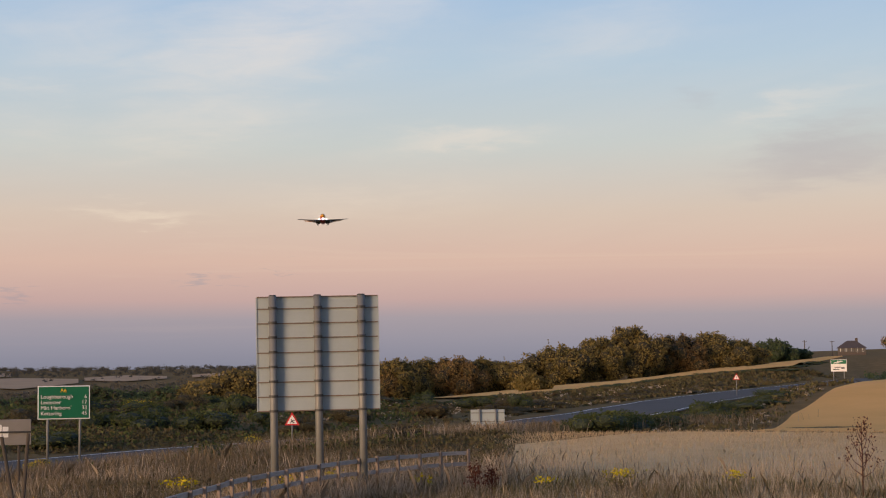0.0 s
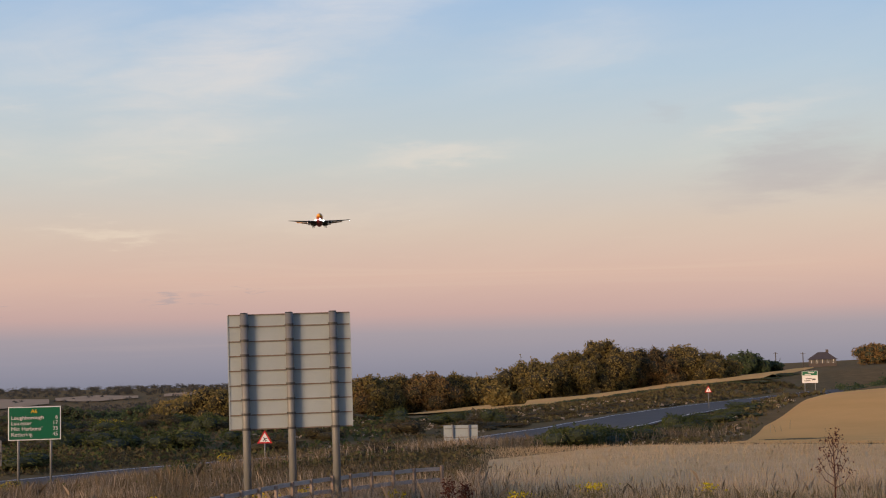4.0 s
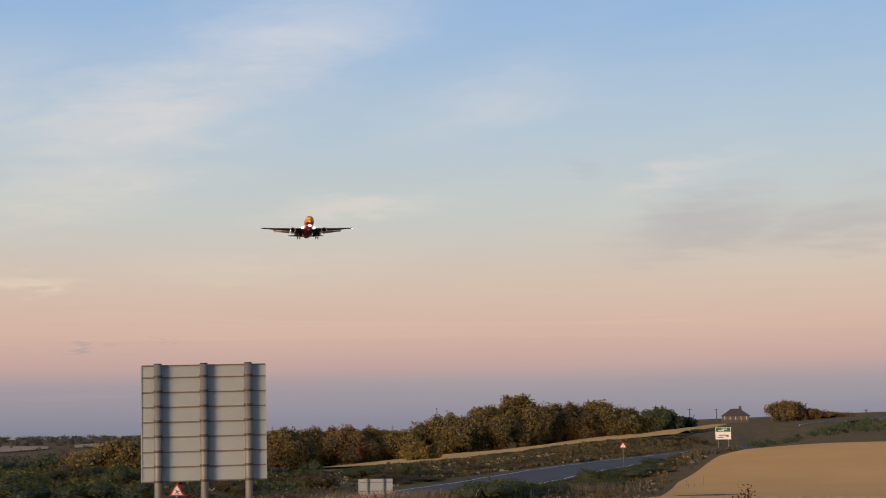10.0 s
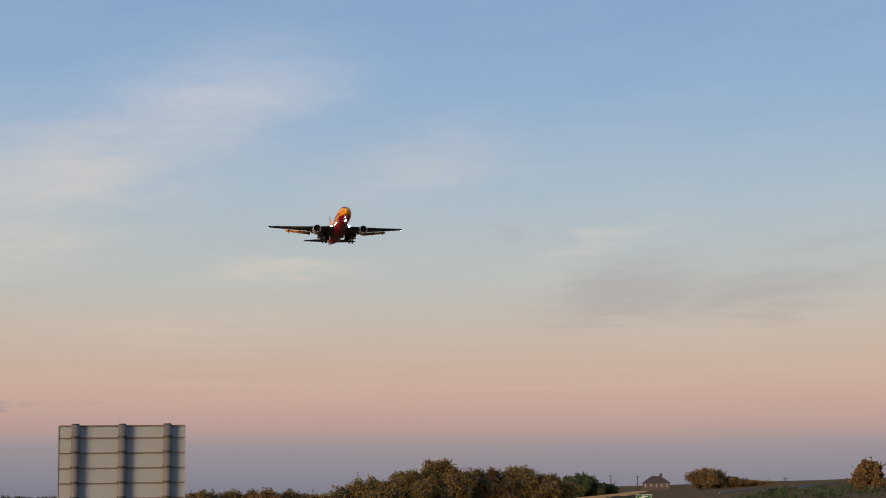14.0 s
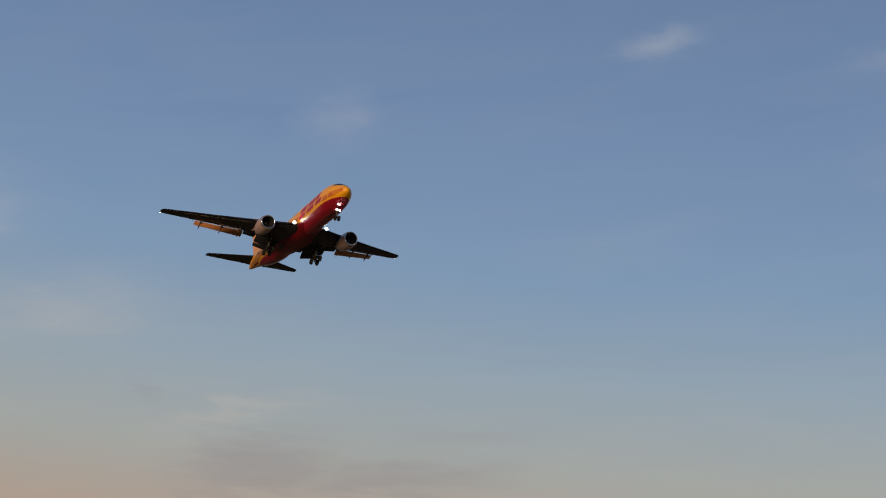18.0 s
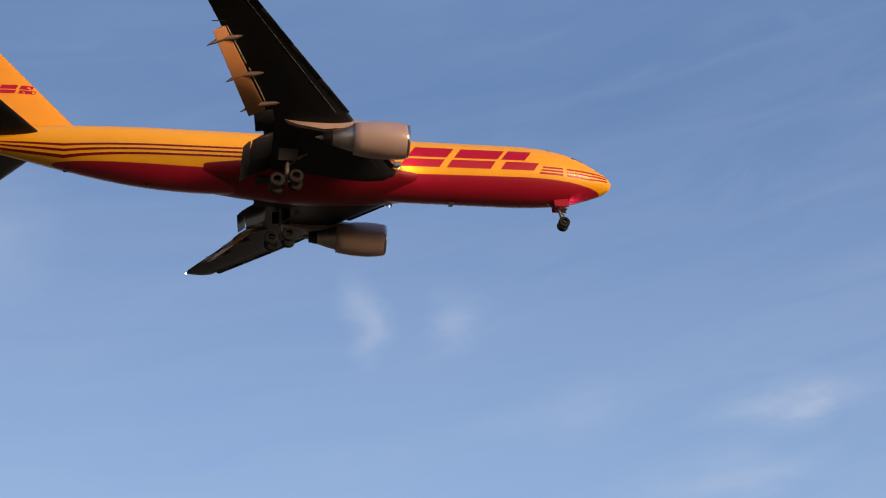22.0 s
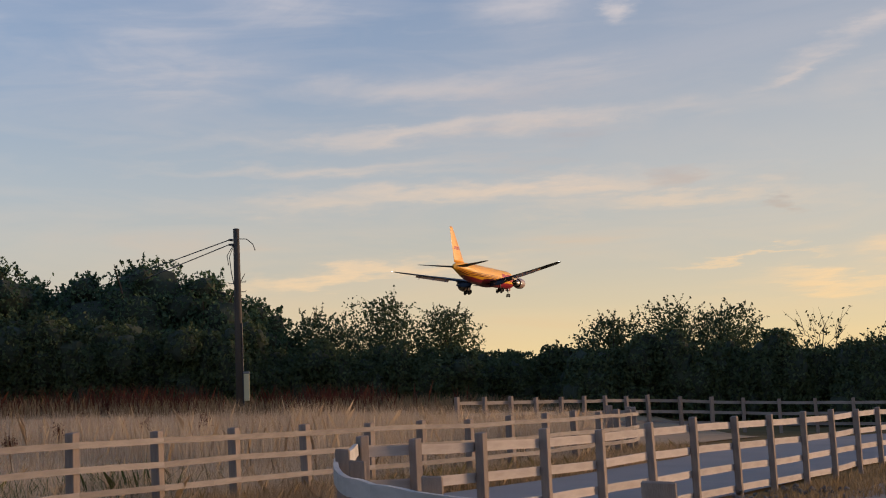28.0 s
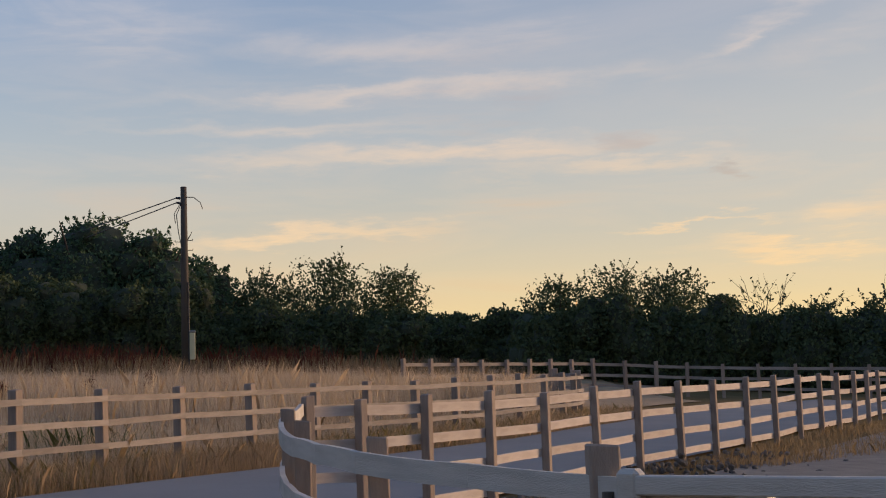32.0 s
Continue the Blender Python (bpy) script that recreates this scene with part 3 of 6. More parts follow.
        part("inboard_aileron", fl(flap_panel(6.95, 9.1, 1.6, 1.5, -0.9, -0.16, 14)), M["wing"], wing, "drooped aileron", True)
        for x in (9.9, 13.0, 16.6):
            _, le, ch, z, _, _ = wing_at(x)
            te = le + ch
            pts = [(x * side, -(te - 0.30 * ch), z - 0.14), (x * side, -(te - 0.2 * ch), z - 0.28), (x * side, -(te + 0.1), z - 0.48), (x * side, -(te + 0.7), z - 0.85), (x * side, -(te + 1.25), z - 1.22)]
            part("flap_fairing", tube(pts, [0.03, 0.17, 0.2, 0.15, 0.03], 8), M["fairing"], wing, "flap track fairing", True)
        part("static_wick", tube([(17.9 * side, -32.3, 0.9), (17.9 * side, -33.3, 0.82)], [0.05, 0.03], 5), M["wing_dark"], wing)
        bm = bmesh.new()
        bmesh.ops.create_icosphere(bm, subdivisions=2, radius=0.10, matrix=Matrix.Translation((23.6 * side, -35.1, 2.0)))
        part("tip_lamp", bm, M["strobe"], wing, "lit white wing-tip lamp", True)
        bm = bmesh.new()
        bmesh.ops.create_cone(bm, cap_ends=True, segments=20, radius1=0.26, radius2=0.26, depth=0.02, matrix=Matrix.Translation((3.05 * side, -18.22, -1.3)) @ Matrix.Rotation(radians(94), 4, "X"))
        lp = part("landing_lamp", bm, M["beacon"], wing, "lit landing lamp in the wing root", True)
        part("lamp_housing", revolve_y([(-18.05, 0.29), (-18.24, 0.28), (-18.5, 0.26), (-18.9, 0.1), (-18.92, 0.0)], 16, 3.05 * side, -1.28), M["steel"], lp)
        # engine
        ex, ez = 7.95 * side, -2.14
        outer = [(-18.30, 1.07), (-18.12, 1.12), (-18.02, 1.20), (-18.06, 1.28), (-18.25, 1.34), (-18.9, 1.44), (-19.8, 1.48), (-20.8, 1.44), (-21.7, 1.33), (-22.3, 1.22), (-22.32, 1.16), (-21.6, 1.10)]
        eng = part("engine", revolve_y(outer[3:], 40, ex, ez), M["nacelle"], a, "beige-grey engine nacelle", True)
        part("inlet_lip", revolve_y(outer[:5], 40, ex, ez), M["chrome"], eng, "bright metal inlet lip", True)
        part("inlet_duct", revolve_y([(-18.30, 1.07), (-18.9, 1.05), (-19.5, 1.08), (-19.55, 0.2)], 32, ex, ez), M["black"], eng, "dark inlet duct", True)
        part("spinner", revolve_y([(-18.85, 0.02), (-19.05, 0.16), (-19.5, 0.34)], 20, ex, ez), M["steel"], eng, "fan spinner", True)
        bm = bmesh.new()
        for k in range(24):
            w = 2 * math.pi * k / 24
            p = [Vector((ex + r * math.cos(w + dw), y, ez + r * math.sin(w + dw))) for r, dw, y in ((0.3, 0, -19.42), (1.05, 0.12, -19.36), (1.05, 0.28, -19.46), (0.3, 0.2, -19.5))]
            bm.faces.new([bm.verts.new(q) for q in p])
        part("fan", bm, M["wing_dark"], eng, "dark fan blades")
        part("core_cowl", revolve_y([(-21.9, 1.0), (-22.4, 0.98), (-23.2, 0.78), (-23.9, 0.58), (-23.92, 0.5)], 32, ex, ez), M["steel"], eng, "dull metal core cowl", True)
        part("exhaust_nozzle", revolve_y([(-23.6, 0.62), (-24.6, 0.46), (-24.62, 0.40), (-24.0, 0.36)], 28, ex, ez), M["wing_dark"], eng, "dark exhaust nozzle", True)
        part("exhaust_plug", revolve_y([(-24.1, 0.34), (-25.2, 0.06), (-25.25, 0.0)], 20, ex, ez), M["steel"], eng, "exhaust plug", True)
        pv = [(ex + dx, -s, z) for s, zt, zb in ((18.9, -0.86, -1.1), (20.5, -0.72, -1.2), (22.6, -0.50, -1.25), (24.6, -0.70, -1.5), (26.6, -0.85, -1.20), (27.6, -0.72, -0.82)) for dx, z in ((-0.2, zt), (0.2, zt), (0.2, zb), (-0.2, zb))]
        pf = [(i * 4 + k, i * 4 + (k + 1) % 4, i * 4 + 4 + (k + 1) % 4, i * 4 + 4 + k) for i in range(5) for k in range(4)] + [(0, 1, 2, 3), (20, 23, 22, 21)]
        part("pylon", (pv, pf), M["nacelle"], a, "beige-grey engine pylon")
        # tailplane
        part("tailplane", fl(loft([(0.6, 45.9, 6.2, 1.02, 0.09, 0), (1.4, 46.5, 5.5, 1.10, 0.09, 0), (9.1, 51.7, 1.9, 1.76, 0.08, 0), (9.4, 52.05, 1.45, 1.78, 0.06, 0)])), M["wing_dark"], a, "tailplane, painted near black for its shaded underside", True)
        # main undercarriage
        gx = 4.65 * side
        leg = part("main_leg", tube([(gx, -27.0, -1.3), (gx, -27.15, -2.7), (gx, -27.2, -4.2)], [0.24, 0.2, 0.16], 10), M["gear"], a, "metal main undercarriage leg", True)
        part("side_brace", tube([(gx, -27.15, -2.8), (gx - 1.5 * side, -27.3, -1.7)], [0.09, 0.09], 7), M["gear"], leg)
        part("drag_brace", tube([(gx, -27.15, -2.8), (gx, -25.6, -1.6)], [0.09, 0.09], 7), M["gear"], leg)
        part("bogie_beam", tube([(gx, -26.45, -4.07), (gx, -27.95, -4.45)], [0.13, 0.13], 8), M["gear"], leg)
        for dy, dz in ((0.72, 0.19), (-0.72, -0.19)):
            for dx in (-0.57, 0.57):
                w = part("wheel", wheel_mesh(0.58, 0.42), M["tyre"], leg, "black tyre", True, Matrix.Translation((gx + dx, -27.2 + dy, -4.28 + dz)))
        part("gear_door", box(0.06, 1.5, 1.1, gx + 0.42 * side, -27.1, -2.6), M["wing_dark"], a, "dark undercarriage door")
        part("bay_door", box(1.4, 2.6, 0.06, 1.6 * side, -28.2, -2.62), M["wing_dark"], a, "wheel bay door")
    # fin
    fin = part("fin", loft([(2.0, 43.3, 8.3, 0, 0.085, 0), (2.8, 44.15, 7.65, 0, 0.085, 0), (10.9, 51.95, 2.45, 0, 0.075, 0), (11.18, 52.25, 2.07, 0, 0.06, 0)], True), M["yellow"], a, "yellow fin", True)

    def fin_half(sv, z):
        """Half thickness of the fin at a station and height."""
        le, ch = 44.15 + (z - 2.8) * 0.963, 7.65 - (z - 2.8) * 0.642
        u = min(max((sv - le) / ch, 0.02), 0.98)
        return 5 * 0.083 * ch * (0.2969 * math.sqrt(u) - 0.126 * u - 0.3516 * u * u + 0.2843 * u ** 3 - 0.1036 * u ** 4) + 0.02

    def fin_block(s0, s1, z0, z1):
        lean = 0.42 * (z1 - z0)
        for side in (1, -1):
            p, f = [], []
            for i in range(5):
                for dz in (0, 1):
                    sv = s0 + (s1 - s0) * i / 4 - lean * dz
                    z = z0 + (z1 - z0) * dz
                    p.append((fin_half(sv, z) * side, -sv, z))
            for i in range(4):
                q = (2 * i, 2 * i + 2, 2 * i + 3, 2 * i + 1)
                f.append(q if side < 0 else q[::-1])
            part("fin_block", (p, f), M["livery_red"], fin)
    for s0, s1, z0, z1 in ((47.35, 48.35, 6.02, 6.42), (48.6, 49.9, 6.02, 6.42), (50.15, 51.4, 6.02, 6.44), (47.1, 48.4, 5.6, 5.94), (48.7, 50.1, 5.6, 5.94), (50.4, 51.7, 5.6, 5.94)):
        fin_block(s0 + 0.3, s1 + 0.3, z0 - 0.2, z1 - 0.2)
    # nose undercarriage
    nl = part("nose_leg", tube([(0, -4.75, -2.0), (0, -4.55, -3.1), (0, -4.33, -4.2)], [0.14, 0.12, 0.1], 10), M["gear"], a, "metal nose undercarriage leg", True)
    part("nose_brace", tube([(0, -4.55, -3.0), (0, -5.9, -2.3)], [0.07, 0.07], 7), M["gear"], nl)
    part("torque_link", tube([(0, -4.6, -3.0), (0, -4.2, -3.4), (0, -4.35, -3.85)], [0.06, 0.07, 0.06], 6), M["gear"], nl)
    for dx in (-0.32, 0.32):
        part("nose_wheel", wheel_mesh(0.47, 0.32), M["tyre"], nl, "black tyre", True, Matrix.Translation((dx, -4.29, -4.27)))
        part("nose_door", box(0.05, 1.2, 0.75, dx * 1.7, -4.45, -2.9), M["red"], a, "red nose undercarriage door")
        bm = bmesh.new()
        bmesh.ops.create_cone(bm, cap_ends=True, segments=18, radius1=0.19, radius2=0.19, depth=0.02, matrix=Matrix.Translation((dx * 0.75, -4.08, -2.85)) @ Matrix.Rotation(radians(94), 4, "X"))
        lp = part("nose_lamp", bm, M["beacon"], nl, "lit taxi lamp", True)
        part("lamp_housing", revolve_y([(-3.96, 0.215), (-4.10, 0.21), (-4.23, 0.19), (-4.43, 0.08), (-4.45, 0.0)], 14, dx * 0.75, -2.85), M["steel"], lp)
    # aerials and drains under and over the body
    for s, z, h in ((13.2, -2.7, -0.42), (37.6, -2.3, -0.35), (44.0, -1.2, -0.4)):
        p = [(0.03, -s, z), (0.03, -(s + 0.55), z), (0.02, -(s + 0.6), z + h), (0.02, -(s + 0.3), z + h)]
        part("blade_aerial", (p + [(-v[0], v[1], v[2]) for v in p], [(0, 1, 2, 3), (7, 6, 5, 4), (0, 4, 5, 1), (1, 5, 6, 2), (2, 6, 7, 3), (3, 7, 4, 0)]), M["wing_dark"], fus, "dark blade aerial")
    return a


aircraft = cargo_aircraft()


def flight_pose(t):
    h, s = radians(TRACK), radians(SINK)
    v = SPEED * Vector((-math.sin(h) * math.cos(s), math.cos(h) * math.cos(s), -math.sin(s)))
    p = NOSE + v * (t - 22.2)
    ts = [k[0] for k in ATTITUDE]
    yaw, pitch, roll = (float(np.interp(t, ts, [k[i] for k in ATTITUDE])) for i in (1, 2, 3))
    return pose(*p, pitch, 0, TRACK + yaw) @ pose(0, 0, 0, 0, -roll, 0)


def motions():
    walk(aircraft, [(t / 2, flight_pose(t / 2)) for t in range(0, 65)])

# ---- ground ----


def smooth(a, b, v):
    u = min(max((v - a) / (b - a), 0.0), 1.0)
    return u * u * (3 - 2 * u)


def polar(yaw, r):
    return -math.sin(radians(yaw)) * r, math.cos(radians(yaw)) * r


ROAD = [(-52, -58), (-40, 4), (-27, 40), (-18.5, 58), (-10.4, 73.5), (-1.2, 85.5), (3.6, 91.4), (8.0, 105.7), (13.6, 122.2), (21.9, 148.4), (32.3, 176), (46.8, 213), (60.7, 247.7), (90, 310), (150, 400)]


def road_at(y):
    for (x0, y0), (x1, y1) in zip(ROAD, ROAD[1:]):
        if y <= y1:
            break
    return x0 + (x1 - x0) * (y - y0) / (y1 - y0)


def ground(x, y):
    r = math.hypot(x, y)
    # towards the sunset the field climbs gently, then levels
    zw = (0.0533 * max(x, -6) - 0.022 * y) * min(1, 78 / max(r, 1))
    zw += 0.9 * smooth(36, 60, r) * smooth(12, 26, x)
    # towards the valley it falls away
    near = -1.75 * smooth(3, 26, r) + 0.35 * smooth(46, 60, r) - 0.75 * smooth(66, 92, r)
    far = -5 + 0.060 * (x + 10) if x > -10 else -5 + 0.05 * (x + 10)
    far = min(max(far, -26), 6 + 0.004 * x) * (1 - smooth(900, 3600, r)) + smooth(900, 3600, r) * (1.2 + 3 * noise.noise((x / 900, y / 900, 0.3)) * (1 - smooth(3000, 4400, r)))
    k = smooth(110, 280, r)
    ze = near * (1 - k) + far * k
    ze += 0.8 * smooth(285, 370, r) * smooth(42, 58, x) * (1 - smooth(105, 130, x))
    ze += 2.6 * math.exp(-((x - 42) ** 2 + (y - 118) ** 2) / (2 * 17.0 ** 2))
    if -40 < y < 330:
        d = abs(x - road_at(y)) * 0.94
        rz = -2.25 + 0.3 * smooth(100, 200, y) + 0.5 * smooth(230, 320, y)
        q = 1 - smooth(5.5, 14, d)
        ze = ze * (1 - q) + rz * q
        # the bank behind the road
        if x < road_at(y):
            ze += 0.9 * smooth(9, 22, d) * (1 - smooth(40, 90, d)) * smooth(70, 110, y)
    w = smooth(-6, 6, -y)
    z = ze * (1 - w) + zw * w
    return z + 0.05 * noise.noise((x * 0.15, y * 0.15, 0)) * smooth(6, 20, r)


M["soil"] = mat("dry_rough_grass_ground", (0.234, 0.156, 0.072), (0.117, 0.086, 0.039), 0.5, 0.95, 0, 0.6, 9, spec=0.02)
M["stubble"] = mat("golden_stubble", (0.799, 0.464, 0.167), (0.648, 0.367, 0.124), 0.12, 0.95, 0, 0.5, 5, spec=0.02)
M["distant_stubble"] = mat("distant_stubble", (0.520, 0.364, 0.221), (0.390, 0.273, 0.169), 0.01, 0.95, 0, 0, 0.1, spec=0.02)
M["pale_grass"] = mat("pale_dry_grass", (0.720, 0.520, 0.285), (0.580, 0.410, 0.210), 0.6, 0.95, 0, 0.5, 12, spec=0.02)
M["field_tan"] = mat("dry_tan_grass", (0.520, 0.358, 0.215), (0.364, 0.247, 0.143), 0.6, 0.95, 0, 0.5, 12, spec=0.02)
M["asphalt"] = mat("grey_asphalt", (0.105, 0.097, 0.090), (0.080, 0.074, 0.069), 0.4, 0.8, 0, 0.3, 40, spec=0.15)
M["lane"] = mat("worn_grey_tarmac", (0.27, 0.255, 0.24), (0.215, 0.205, 0.195), 0.6, 0.85, 0, 0.3, 40, spec=0.15)
M["gravel"] = mat("grey_gravel", (0.30, 0.27, 0.23), (0.19, 0.17, 0.145), 2.5, 0.95, 0, 0.9, 30, spec=0.02)
M["line"] = mat("road_marking", (0.75, 0.74, 0.70), (0.6, 0.59, 0.56), 2, 0.7)

vs, fs = [(0, 0, ground(0, 0))], []
radii = [0.8 * 1.088 ** i for i in range(104)]
NA = 288
for r in radii:
    for k in range(NA):
        x, y = polar(360 * k / NA, r)
        vs.append((x, y, ground(x, y)))
for k in range(NA):
    fs.append((0, 1 + k, 1 + (k + 1) % NA))
for i in range(len(radii) - 1):
    for k in range(NA):
        k2 = (k + 1) % NA
        fs.append((1 + i * NA + k, 1 + (i + 1) * NA + k, 1 + (i + 1) * NA + k2, 1 + i * NA + k2))
tagged(part("ground", (vs, fs), M["soil"], None, "", True), "rough dry grassland rolling down to a wide valley", "ground", kind="structure")


def draped(name, left, right, material, off, label, category="ground", n=40, m=6, kind="structure"):
    """A sheet laid on the ground between two lines of (x, y)."""
    def along(line, u):
        f = u * (len(line) - 1)
        i = min(int(f), len(line) - 2)
        a, b = Vector(line[i]), Vector(line[i + 1])
        return a + (b - a) * (f - i)
    v, f = [], []
    for i in range(n + 1):
        a, b = along(left, i / n), along(right, i / n)
        for j in range(m + 1):
            p = a + (b - a) * (j / m)
            v.append((p.x, p.y, ground(p.x, p.y) + off))
    for i in range(n):
        for j in range(m):
            k = i * (m + 1) + j
            f.append((k, k + 1, k + m + 2, k + m + 1))
    return tagged(part(name, (v, f), material, None, "", True), label, category, kind=kind)


def side_line(line, d):
    out = []
    for i, p in enumerate(line):
        a, b = Vector(line[max(i - 1, 0)]), Vector(line[min(i + 1, len(line) - 1)])
        t = (b - a).normalized()
        out.append((p[0] + t.y * d, p[1] - t.x * d))
    return out


draped("road", side_line(ROAD, -4.1), side_line(ROAD, 4.1), M["asphalt"], 0.10, "grey main road curving up the valley side", "road", 160, 4)
for d in (-3.6, 3.6):
    draped("road_edge_line", side_line(ROAD, d - 0.08), side_line(ROAD, d + 0.08), M["line"], 0.112, "white road edge line", "road marking", 160, 1)

# golden stubble field on the rise, pale field before it, strips of field behind the road
P = polar
draped("stubble_field", [P(-11, 72), P(-12.4, 71), P(-13.9, 70), P(-15.5, 69), P(-20, 66), P(-40, 60)], [P(-11.1, 76), P(-12.4, 98), P(-13.9, 117), P(-15.5, 130), P(-20, 150), P(-40, 150)], M["stubble"], 0.06, "golden cut corn field on a rise", "field", 60, 30)
draped("pale_field", [P(0, 20), P(-8, 18), P(-20, 16), P(-40, 16)], [P(-2.5, 60), P(-8, 72), P(-20, 66), P(-40, 62)], M["pale_grass"], 0.03, "pale dry grass field", "field", 40, 20)
FIELD_EDGE = [(3.5, 150, 280), (0, 152, 300), (-2.9, 197, 325), (-6, 252, 290), (-9, 298, 340), (-12.4, 312, 410), (-14.2, 425, 475)]
draped("far_field", [P(a, b) for a, b, c in FIELD_EDGE], [P(a, c) for a, b, c in FIELD_EDGE], M["stubble"], 0.15, "golden strip of cut field", "field", 72, 12)
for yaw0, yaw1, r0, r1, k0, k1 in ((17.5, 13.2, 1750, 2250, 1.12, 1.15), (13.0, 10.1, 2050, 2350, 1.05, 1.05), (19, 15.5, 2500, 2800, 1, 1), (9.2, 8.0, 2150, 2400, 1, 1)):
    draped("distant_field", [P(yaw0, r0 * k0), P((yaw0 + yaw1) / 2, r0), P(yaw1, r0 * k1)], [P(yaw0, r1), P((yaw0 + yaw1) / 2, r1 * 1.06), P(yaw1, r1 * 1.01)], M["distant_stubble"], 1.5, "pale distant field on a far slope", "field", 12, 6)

# lane and gravel yard towards the sunset
LANE_R = [(7.6, 4), (7.3, -2), (7.1, -8), (6.75, -13.5), (6.35, -18), (6.05, -24), (5.8, -30), (5.6, -36), (5.4, -42), (3, -49)]
LANE_L = [(11.8, 4), (11.4, -2), (11.15, -8), (10.98, -13.5), (10.6, -17.5), (10.3, -22), (10.1, -27), (10.1, -33), (10.6, -40), (9, -52.5)]
draped("lane", LANE_L, LANE_R, M["lane"], 0.04, "narrow grey tarmac lane between timber fences", "lane", 60, 6)
draped("gravel_yard", [(4.0, -6.5), (5.6, -13), (5.0, -20), (4.3, -30), (4, -40)], [(-3, -6), (-4, -13), (-5, -20), (-6, -30), (-8, -40)], M["gravel"], 0.03, "grey gravel yard behind the fence", "yard", 30, 12)

draped("dry_field", [(12.4, 2), (12.1, -12), (11.8, -20), (11.3, -27), (11.2, -33), (13, -38), (12, -49)], [(60, 6), (62, -14), (58, -28), (54, -38), (48, -46), (40, -52), (20, -62)], M["field_tan"], 0.03, "dry pale grass field behind the fence", "field", 40, 24)

# ---- fences ----
M["rail"] = mat("weathered_pale_timber", (0.50, 0.44, 0.40), (0.33, 0.285, 0.255), 3, 0.85, 0, 0.4, 40, 0.5, mapscale=(1, 6, 6))
M["post"] = mat("weathered_brown_timber", (0.31, 0.245, 0.20), (0.20, 0.155, 0.125), 4, 0.9, 0, 0.4, 40, 0.5, mapscale=(6, 6, 1))
M["field_rail"] = mat("worn_brown_timber", (0.33, 0.29, 0.255), (0.20, 0.172, 0.150), 3, 0.9, 0, 0.4, 40, 0.6, mapscale=(1, 6, 6))
M["grey_rail"] = mat("silvered_timber", (0.52, 0.49, 0.45), (0.36, 0.34, 0.31), 3, 0.85, 0, 0.4, 40, 0.5, mapscale=(1, 6, 6))
POST = {}


def post_mesh(key, w, h, material):
    if key not in POST:
        bm = box(w, w, h + 0.5, 0, 0, -0.5, 0.008)
        top = max(v.co.z for v in bm.verts)
        for v in bm.verts:
            if v.co.z > top - 0.02:
                v.co.z += 0.006 * (1 if v.co.x > 0 else -0.5)
        me = bpy.data.meshes.new("post")
        bm.to_mesh(me)
        bm.free()
        me.materials.append(material)
        POST[key] = me
    return POST[key]


def rail(parent, a, b, height, thick, material, name="rail"):
    """A sawn board from a to b (Vectors at its middle)."""
    d = b - a
    L = d.length
    sag = random.uniform(-0.008, 0.008)
    n = 3
    v, f = [], []
    for i in range(n + 1):
        u = i / n
        for yy, zz in ((-thick / 2, -height / 2), (thick / 2, -height / 2), (thick / 2, height / 2), (-thick / 2, height / 2)):
            v.append((u * L, yy, zz + sag * math.sin(math.pi * u)))
    for i in range(n):
        for k in range(4):
            f.append((i * 4 + k, i * 4 + 4 + k, i * 4 + 4 + (k + 1) % 4, i * 4 + (k + 1) % 4))
    f += [(3, 2, 1, 0), (n * 4, n * 4 + 1, n * 4 + 2, n * 4 + 3)]
    ob = part(name, (v, f), material, parent)
    x = d.normalized()
    y = Vector((0, 0, 1)).cross(x).normalized()
    z = x.cross(y)
    ob.matrix_basis = Matrix.Translation(a) @ Matrix((x, y, z)).transposed().to_4x4()
    return ob


def fence(points, label, rails=(1.04, 0.68, 0.32), post_h=1.2, post_w=0.115, rail_h=0.10, material="rail", pmat="post", side=1, group=""):
    f = thing("fence", label, "fence", group=group)
    prev = None
    for i, (x, y) in enumerate(points):
        z = ground(x, y)
        a = Vector(points[max(i - 1, 0)])
        b = Vector(points[min(i + 1, len(points) - 1)])
        d = (b - a).normalized()
        yaw = math.degrees(math.atan2(d.y, d.x))
        hh = post_h + random.uniform(-0.03, 0.03)
        part("post", post_mesh((pmat, post_w, post_h), post_w, post_h, M[pmat]), None, f, at=pose(x, y, z + hh - post_h, random.uniform(-1.2, 1.2), random.uniform(-1.2, 1.2), yaw))
        nrm = Vector((-d.y, d.x)) * side * (post_w / 2 + 0.02)
        cur = [Vector((x + nrm.x, y + nrm.y, z + r + random.uniform(-0.012, 0.012))) for r in rails]
        if prev:
            for p, c in zip(prev, cur):
                rail(f, p, c, rail_h, 0.038, M[material])
        prev = cur
    return f


def even(line, step):
    """Points at even steps along a line of (x, y)."""
    out, carry = [line[0]], 0.0
    for a, b in zip(line, line[1:]):
        a, b = Vector(a), Vector(b)
        L = (b - a).length
        s = step - carry
        while s <= L:
            p = a + (b - a) * (s / L)
            out.append((p.x, p.y))
            s += step
        carry = L - (s - step)
    return out


